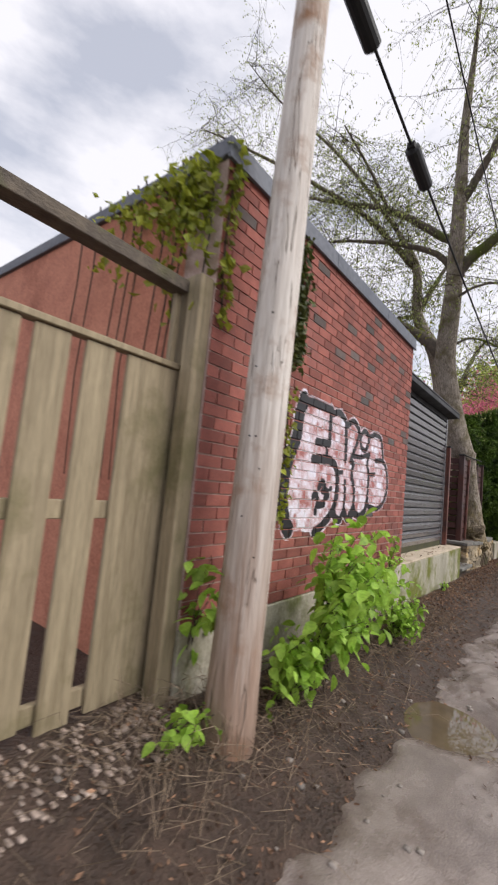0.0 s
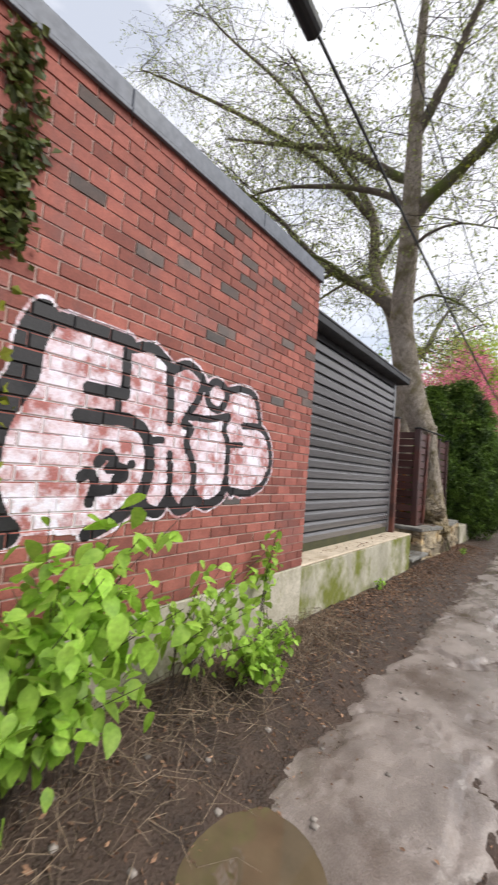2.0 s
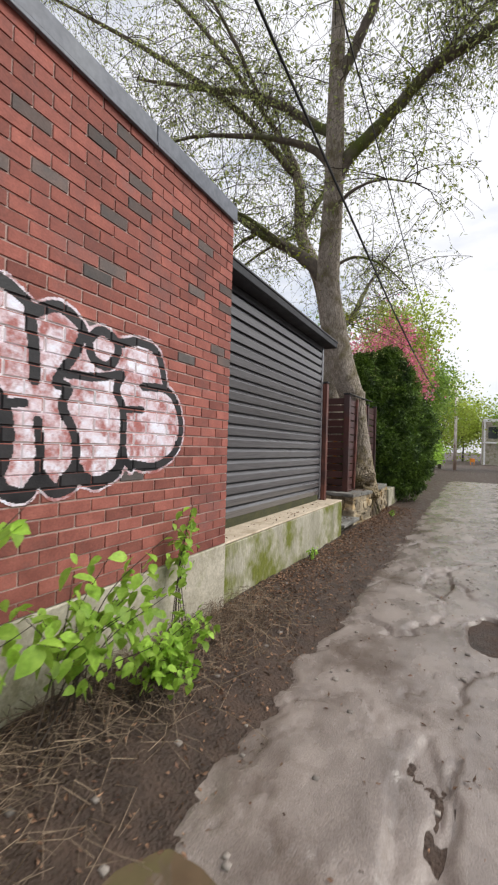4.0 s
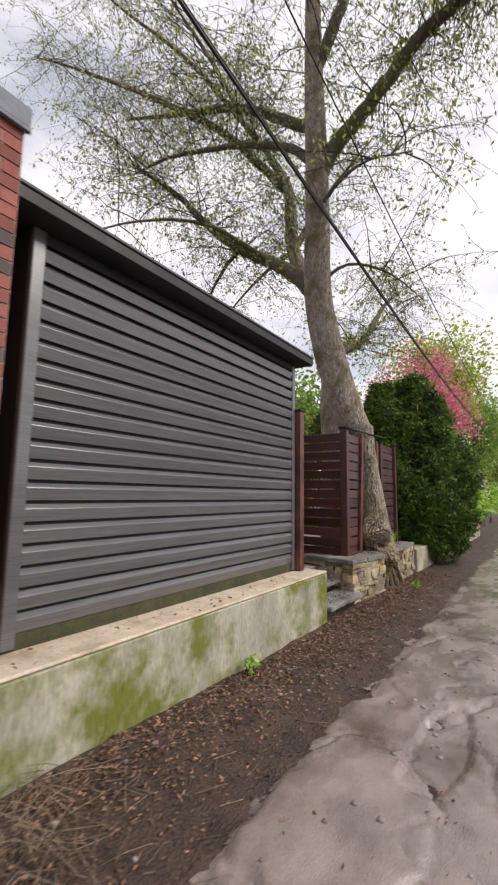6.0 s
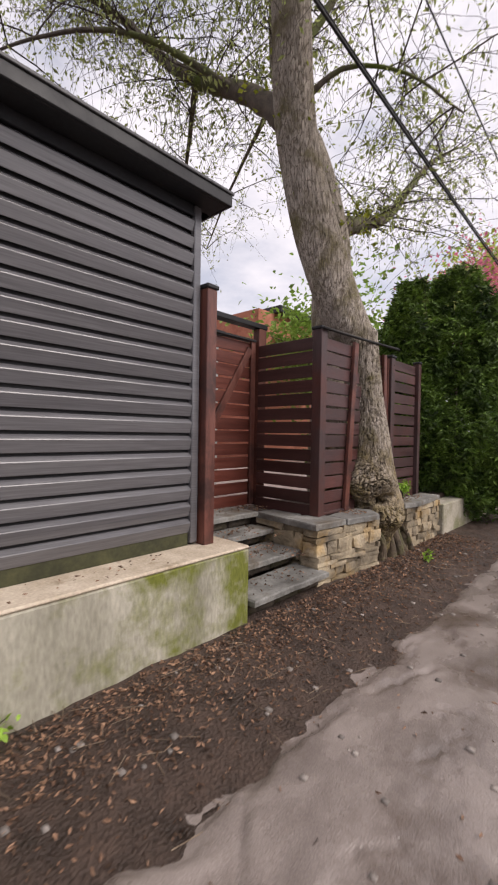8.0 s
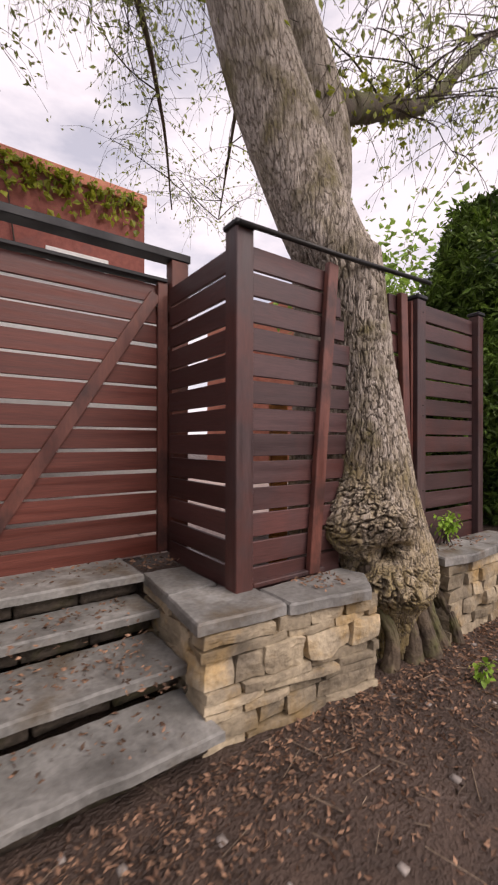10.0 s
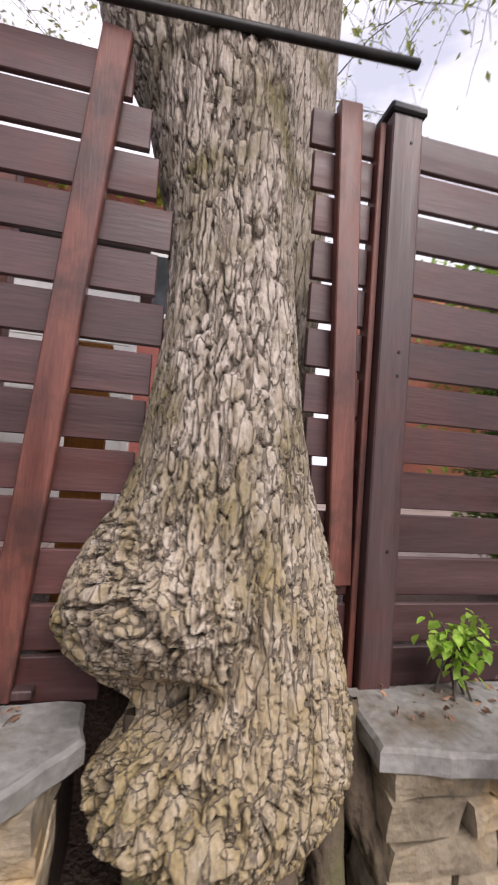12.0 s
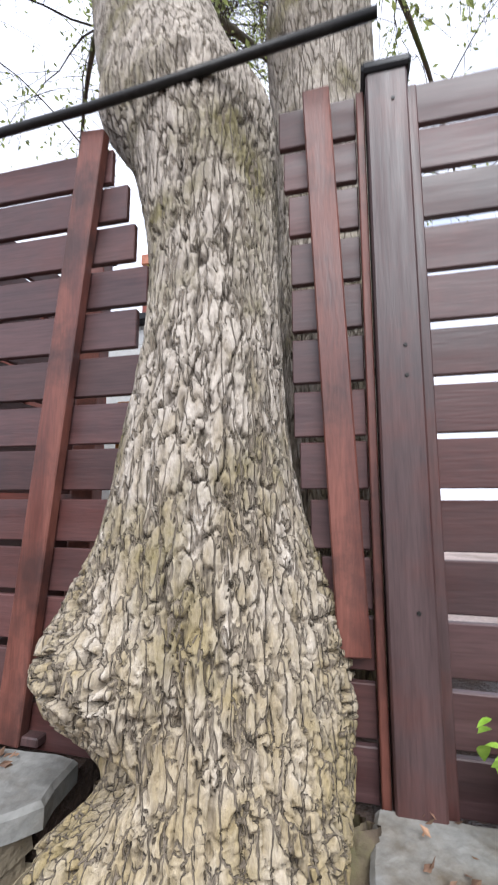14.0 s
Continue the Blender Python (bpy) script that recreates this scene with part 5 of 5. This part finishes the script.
for _ in range(800):
    y, x = rng.triangular(0.7, 1.6, 4.6), rng.triangular(-1.8, -1.6, -0.8)
    a, ln = rng.uniform(0, 6.28), rng.uniform(0.06, 0.38)
    z = soil(x, y) + 0.006
    h = rng.uniform(0.0, 0.10)
    mid = (x + math.cos(a) * ln / 2, y + math.sin(a) * ln / 2, z + h)
    bend = (x + math.cos(a + 0.8) * ln * 0.7, y + math.sin(a + 0.8) * ln * 0.7, z + h * 0.8)
    tip = (x + math.cos(a + 0.9) * ln, y + math.sin(a + 0.9) * ln, z + h * 0.2)
    g.tube([(x, y, z), mid, bend, tip], [0.0017, 0.0015, 0.0012, 0.001], 4, False)
for _ in range(750):
    y, x = rng.triangular(2.8, 5.1, 6.2), rng.triangular(-1.72, -1.6, -0.95)
    a, ln, h = rng.uniform(0, 6.28), rng.uniform(0.08, 0.4), rng.uniform(0.0, 0.17)
    z = soil(x, y) + 0.006
    g.tube([(x, y, z), (x + math.cos(a) * ln * 0.4, y + math.sin(a) * ln * 0.4, z + h), (x + math.cos(a + 0.5) * ln * 0.8, y + math.sin(a + 0.5) * ln * 0.8, z + h * 0.7), (x + math.cos(a + 0.7) * ln, y + math.sin(a + 0.7) * ln, z)], [0.0022, 0.0018, 0.0014, 0.001], 4, False)
for _ in range(260):
    y, x = rng.uniform(4.6, 13.5), rng.uniform(-1.7, -0.7)
    a, ln = rng.uniform(0, 6.28), rng.uniform(0.04, 0.2)
    z = soil(x, y) + 0.008
    g.tube([(x, y, z), (x + math.cos(a) * ln, y + math.sin(a) * ln, z + 0.01)], [0.0022, 0.0015], 4, False)
for _ in range(150):
    y, x = rng.uniform(1.2, 2.6), rng.uniform(-1.72, -1.08)
    a, h = rng.uniform(0, 6.28), rng.uniform(0.10, 0.34)
    z = soil(x, y) - 0.01
    g.tube([(x, y, z), (x + 0.05 * math.cos(a), y + 0.05 * math.sin(a), z + h * 0.7), (x + 0.14 * math.cos(a), y + 0.14 * math.sin(a), z + h * rng.uniform(0.6, 1.0))], [0.0024, 0.0018, 0.001], 4, False)
tagged(part("dry_stalks", g, m_straw, None, "dry straw stalks and twigs on the soil"), "", "dry grass", "", "stuff")
g = Geo()
for _ in range(260):
    y, x = rng.uniform(0.9, 13.5), rng.uniform(-1.7, 0.6)
    s = rng.uniform(0.006, 0.02)
    z = max(soil(x, y), tarmac(x, y))
    q = rock((s * 2, s * 1.6, s), y * 10, 0.1, 1)
    g.add([(p[0] + x, p[1] + y, p[2] + z) for p in q.v], q.f)
m_pebble = mat("grey_pebble", (0.15, 0.13, 0.115), (0.31, 0.275, 0.25), 9, (0.7, 0.95), 0.2, 60, vary="island", amount=0.4)
tagged(part("pebbles", g, m_pebble, None, "small grey pebbles on the alley", True), "", "pebbles", "", "stuff")
g = Geo()
for _ in range(260):
    x, y = rng.uniform(-1.82, -1.40), rng.uniform(0.7, 1.75)
    s = rng.uniform(0.004, 0.015)
    q = rock((s * 2.8, s * 1.5, s * 0.7), y * 31, 0.5, 2)
    g.add([(p[0] + x, p[1] + y, p[2] + soil(x, y) + s * 0.3) for p in q.v], q.f)
m_rubble = mat("pale_broken_rubble", (0.17, 0.13, 0.105), (0.44, 0.355, 0.305), 9, (0.75, 0.95), 0.4, 60, vary="island", amount=0.35)
tagged(part("rubble", g, m_rubble, None, "pale broken rubble along the fence foot", True), "", "rubble", "", "stuff")


# ------------------------------------------------------------------ hedge, trees and distance
def cedar(x, y, z, rx_, ry_, h, fronds, label):
    """A dense cedar: a trunk and hundreds of drooping fans of sprays on a shaggy cone with gaps."""
    t = thing("cedar", label, "cedar", "cedar hedge")
    part("trunk", Geo().tube([(x, y, z - 0.1), (x, y, z + h * 0.85)], [0.09, 0.02], 8), m_limb, t)
    cc = []
    for _ in range(fronds):
        k = rng.uniform(0, 1) ** 1.15
        a = rng.uniform(0, 2 * math.pi)
        lump = 1 + 0.42 * noise.noise((math.cos(a) * 1.7 + x, math.sin(a) * 1.7 + y, k * h * 1.1))
        rad = (1.0 - 0.80 * k ** 2.5) * (0.80 + 0.20 * ramp(k, 0.0, 0.12)) * lump
        reach = rng.uniform(0.25, 0.55) * (0.6 + 0.4 * (1 - k))
        tip = np.array([x + rx_ * rad * math.cos(a), y + ry_ * rad * math.sin(a), z + k * h])
        out = np.array([math.cos(a), math.sin(a), rng.normal(0.35, 0.35)])
        side_ = np.array([-math.sin(a), math.cos(a), rng.normal(0, 0.4)])
        m_ = int(rng.integers(22, 44))
        u = rng.uniform(0, 1, m_)
        v = rng.normal(0, 0.24, m_) * (1 - 0.6 * u)
        cc.append(tip - out * reach * (1 - u[:, None]) + side_ * (v * reach)[:, None] - np.array([0, 0, 1.0]) * (0.25 * reach * (1 - u) ** 2)[:, None] + rng.normal(0, 0.018, (m_, 3)))
    tagged(scatter("sprays", np.concatenate(cc), 0.105, m_cedar, t, "", rng, 0.1, 0.32, 1.1), kind="stuff")
    return t


cedar(-2.65, 14.7, 0.45, 0.95, 0.80, 3.85, 1300, "dark green cedar rising behind the fence end")
cedar(-2.05, 15.3, 0.40, 1.32, 1.15, 4.1, 2300, "dark green cedar at the alley's edge")
cedar(-1.85, 16.5, 0.40, 0.9, 0.9, 3.2, 700, "dark green cedar at the alley's edge")
cedar(-5.0, 16.5, 0.45, 1.0, 0.9, 3.7, 600, "dark green cedar behind the slatted fence")


def far_tree(label, x, y, h, crown_r, crown_h, count, size, material, seed):
    """A tapered trunk with limbs and a crown of leaf clumps with gaps."""
    r = np.random.default_rng(seed)
    t = thing("tree", label, "tree", "trees along the alley")
    part("trunk", Geo().tube([(x, y, -0.2), (x + 0.1, y, h * 0.4), (x, y + 0.1, h * 0.8)], [0.16, 0.11, 0.04], 8), m_limb, t, "", True)
    clumps = []
    for _ in range(34):
        d = r.normal(size=3)
        d /= np.linalg.norm(d)
        q = np.array([x, y, h]) + d * np.array([crown_r, crown_r, crown_h]) * r.uniform(0.35, 1.0)
        clumps.append(q)
    lg = Geo()
    for q in clumps[:14]:
        lg.tube([(x, y, h * 0.55), ((x + q[0]) / 2, (y + q[1]) / 2, h * 0.45 + q[2] * 0.5), tuple(q)], [0.05, 0.03, 0.01], 5)
    part("limbs", lg, m_limb, t)
    cc = np.concatenate([q + r.normal(0, 0.28 * crown_r * r.uniform(0.5, 1.1), (count // 34, 3)) for q in clumps])
    tagged(scatter("crown", cc, size, material, t, "", r, 0.2, 0.6), kind="stuff")
    return t


far_tree("pink blossoming tree behind the cedars", -3.4, 22.0, 5.3, 2.0, 1.7, 8000, 0.14, m_blossom, 1)
far_tree("yellow green spring tree beyond the blossom", -3.6, 27.0, 7.4, 2.3, 2.8, 9000, 0.2, m_spring, 2)
far_tree("fresh green tree along the alley", -2.6, 32.0, 5.4, 2.2, 3.6, 6000, 0.2, m_green, 3)
far_tree("fresh green tree far down the alley", -2.2, 42.0, 5.0, 2.4, 4.0, 5000, 0.24, m_spring, 4)
far_tree("fresh green tree far down the alley", 4.6, 44.0, 6.0, 2.2, 4.4, 5000, 0.24, m_green, 5)
far_tree("green tree beside the alley's far end", 3.4, 40.0, 4.6, 1.4, 3.0, 4200, 0.16, m_green, 6)
far_tree("green tree behind the garden", -7.0, 19.0, 4.4, 2.6, 2.0, 5000, 0.2, m_green, 7)
far_tree("hazy green tree at the alley's end", -1.0, 78.0, 6.0, 5.0, 4.6, 5200, 0.45, m_spring, 8)
far_tree("hazy green tree at the alley's end", 7.0, 80.0, 7.0, 6.0, 5.0, 5200, 0.45, m_green, 9)
far_tree("hazy green tree at the alley's end", -11.0, 70.0, 6.0, 6.0, 5.0, 5200, 0.45, m_green, 10)
for yy, k in ((18.6, 0.9), (19.8, 1.1), (21.4, 1.0), (23.2, 1.2), (26.0, 1.2), (29.0, 1.3)):
    shrub("bright green bushes along the low wall", -1.75, yy, 0.3, 14, 0.8 * k, 1.5 * k, 16, (0.25, 0.0), False, 2.0)
for yy in (27.0, 31.0, 36.0):
    shrub("bright green bushes along the far verge", 2.25, yy, 0.0, 12, 0.8, 1.1, 16, (-0.2, 0.0), False, 2.0)

# far end: white porch, small orange barrier, street pole
porch = thing("porch", "white two-storey porch frame far down the alley", "porch")
for x in (1.6, 3.2):
    part("column", Geo().box((x - 0.09, 60.0, 0.0), (x + 0.09, 60.18, 5.2), 0.01), m_white, porch)
part("beam", Geo().box((1.45, 59.9, 5.2), (4.2, 60.3, 5.55), 0.01), m_white, porch)
part("floor", Geo().box((1.45, 59.9, 2.6), (4.2, 60.3, 2.8), 0.01), m_white, porch)
house = thing("house", "pale distant house behind the porch", "house")
part("wall", Geo().box((1.4, 60.6, 0), (9.0, 66.0, 5.6)), m_concrete, house)
part("window", Geo().box((2.0, 60.55, 3.2), (3.0, 60.598, 4.6)), m_window, house)
barrier = thing("barrier", "small orange barrier at the alley's end", "barrier")
part("panel", Geo().box((0.1, 57.0, 0.35), (0.6, 57.08, 0.75), 0.01), m_orange, barrier)
part("leg", Geo().box((0.14, 57.0, 0.0), (0.2, 57.08, 0.348), 0.005), m_orange, barrier)
part("leg", Geo().box((0.5, 57.0, 0.0), (0.56, 57.08, 0.348), 0.005), m_orange, barrier)
pole_b = thing("utility_pole", "distant wooden utility pole beside the alley", "utility pole")
part("shaft", Geo().tube([(-0.95, 40.2, -0.2), (-0.95, 40.2, 6.5)], [0.13, 0.10], 12), m_pole, pole_b, "", True)

# brick house beyond the gate
bh = thing("house", "red brick house with flat roof behind the gate", "house")
part("wall", Geo().box((-16.0, 8.0, 0.0), (-9.0, 13.1, 6.6)), m_brick_far, bh)
part("parapet", Geo().box((-16.0, 7.95, 6.602), (-8.95, 13.15, 6.85), 0.02), m_salmon, bh)
wn_ = part("window", Geo().box((-9.0, 11.1, 3.9), (-8.95, 12.3, 5.2), 0.01), m_white, bh, "white framed window")
part("pane", Geo().box((-8.948, 11.2, 4.0), (-8.94, 12.2, 5.1)), m_window, wn_)
c = [(-8.93 + abs(rng.normal(0, 0.04)), rng.uniform(8.2, 13.0), 6.75 - abs(rng.normal(0, 0.35))) for _ in range(600)]
house_ivy = thing("ivy", "yellow green ivy over the brick house wall", "ivy")
part("stem", Geo().tube([(-8.97, 10.6, 0.5), (-8.96, 10.7, 4.0), (-8.96, 10.4, 6.6)], [0.03, 0.02, 0.01], 6), m_twig, house_ivy)
tagged(scatter("leaves", c, 0.16, m_ivy_light, house_ivy, "", rng, 0.6, 0.8), kind="stuff")
hut = thing("outbuilding", "white board-clad outbuilding with a dark roof behind the gate", "outbuilding")
part("wall", Geo().box((-5.8, 9.42, 0.545), (-4.42, 11.48, 2.98)), m_white, hut)
for k in range(16):
    part("board", Geo().beam((-4.405, 9.40, 0.63 + k * 0.148), (-4.405, 11.50, 0.63 + k * 0.148), 0.142, 0.022, 0.003), m_white, hut)
part("corner_board", Geo().box((-4.418, 11.502, 0.55), (-4.375, 11.56, 2.98), 0.004), m_white, hut)
part("roof", Geo().box((-5.95, 9.30, 2.982), (-4.28, 11.62, 3.05), 0.008), m_black, hut, "dark flat roof")
bh2 = thing("house", "orange brick house with dark roof edge beyond the gardens", "house")
part("wall", Geo().box((-14.0, 17.6, 0.0), (-9.0, 24.0, 5.7)), m_salmon, bh2)
part("roof", Geo().box((-14.2, 18.4, 5.702), (-8.7, 24.2, 5.95), 0.02), m_black, bh2)

# bricks of the garage wall that can be told apart
for dark, at, turn in near_bricks:
    piece("brick", b_grey if dark else b_red, wall_brick, at, (turn * 0.3, 0, turn))
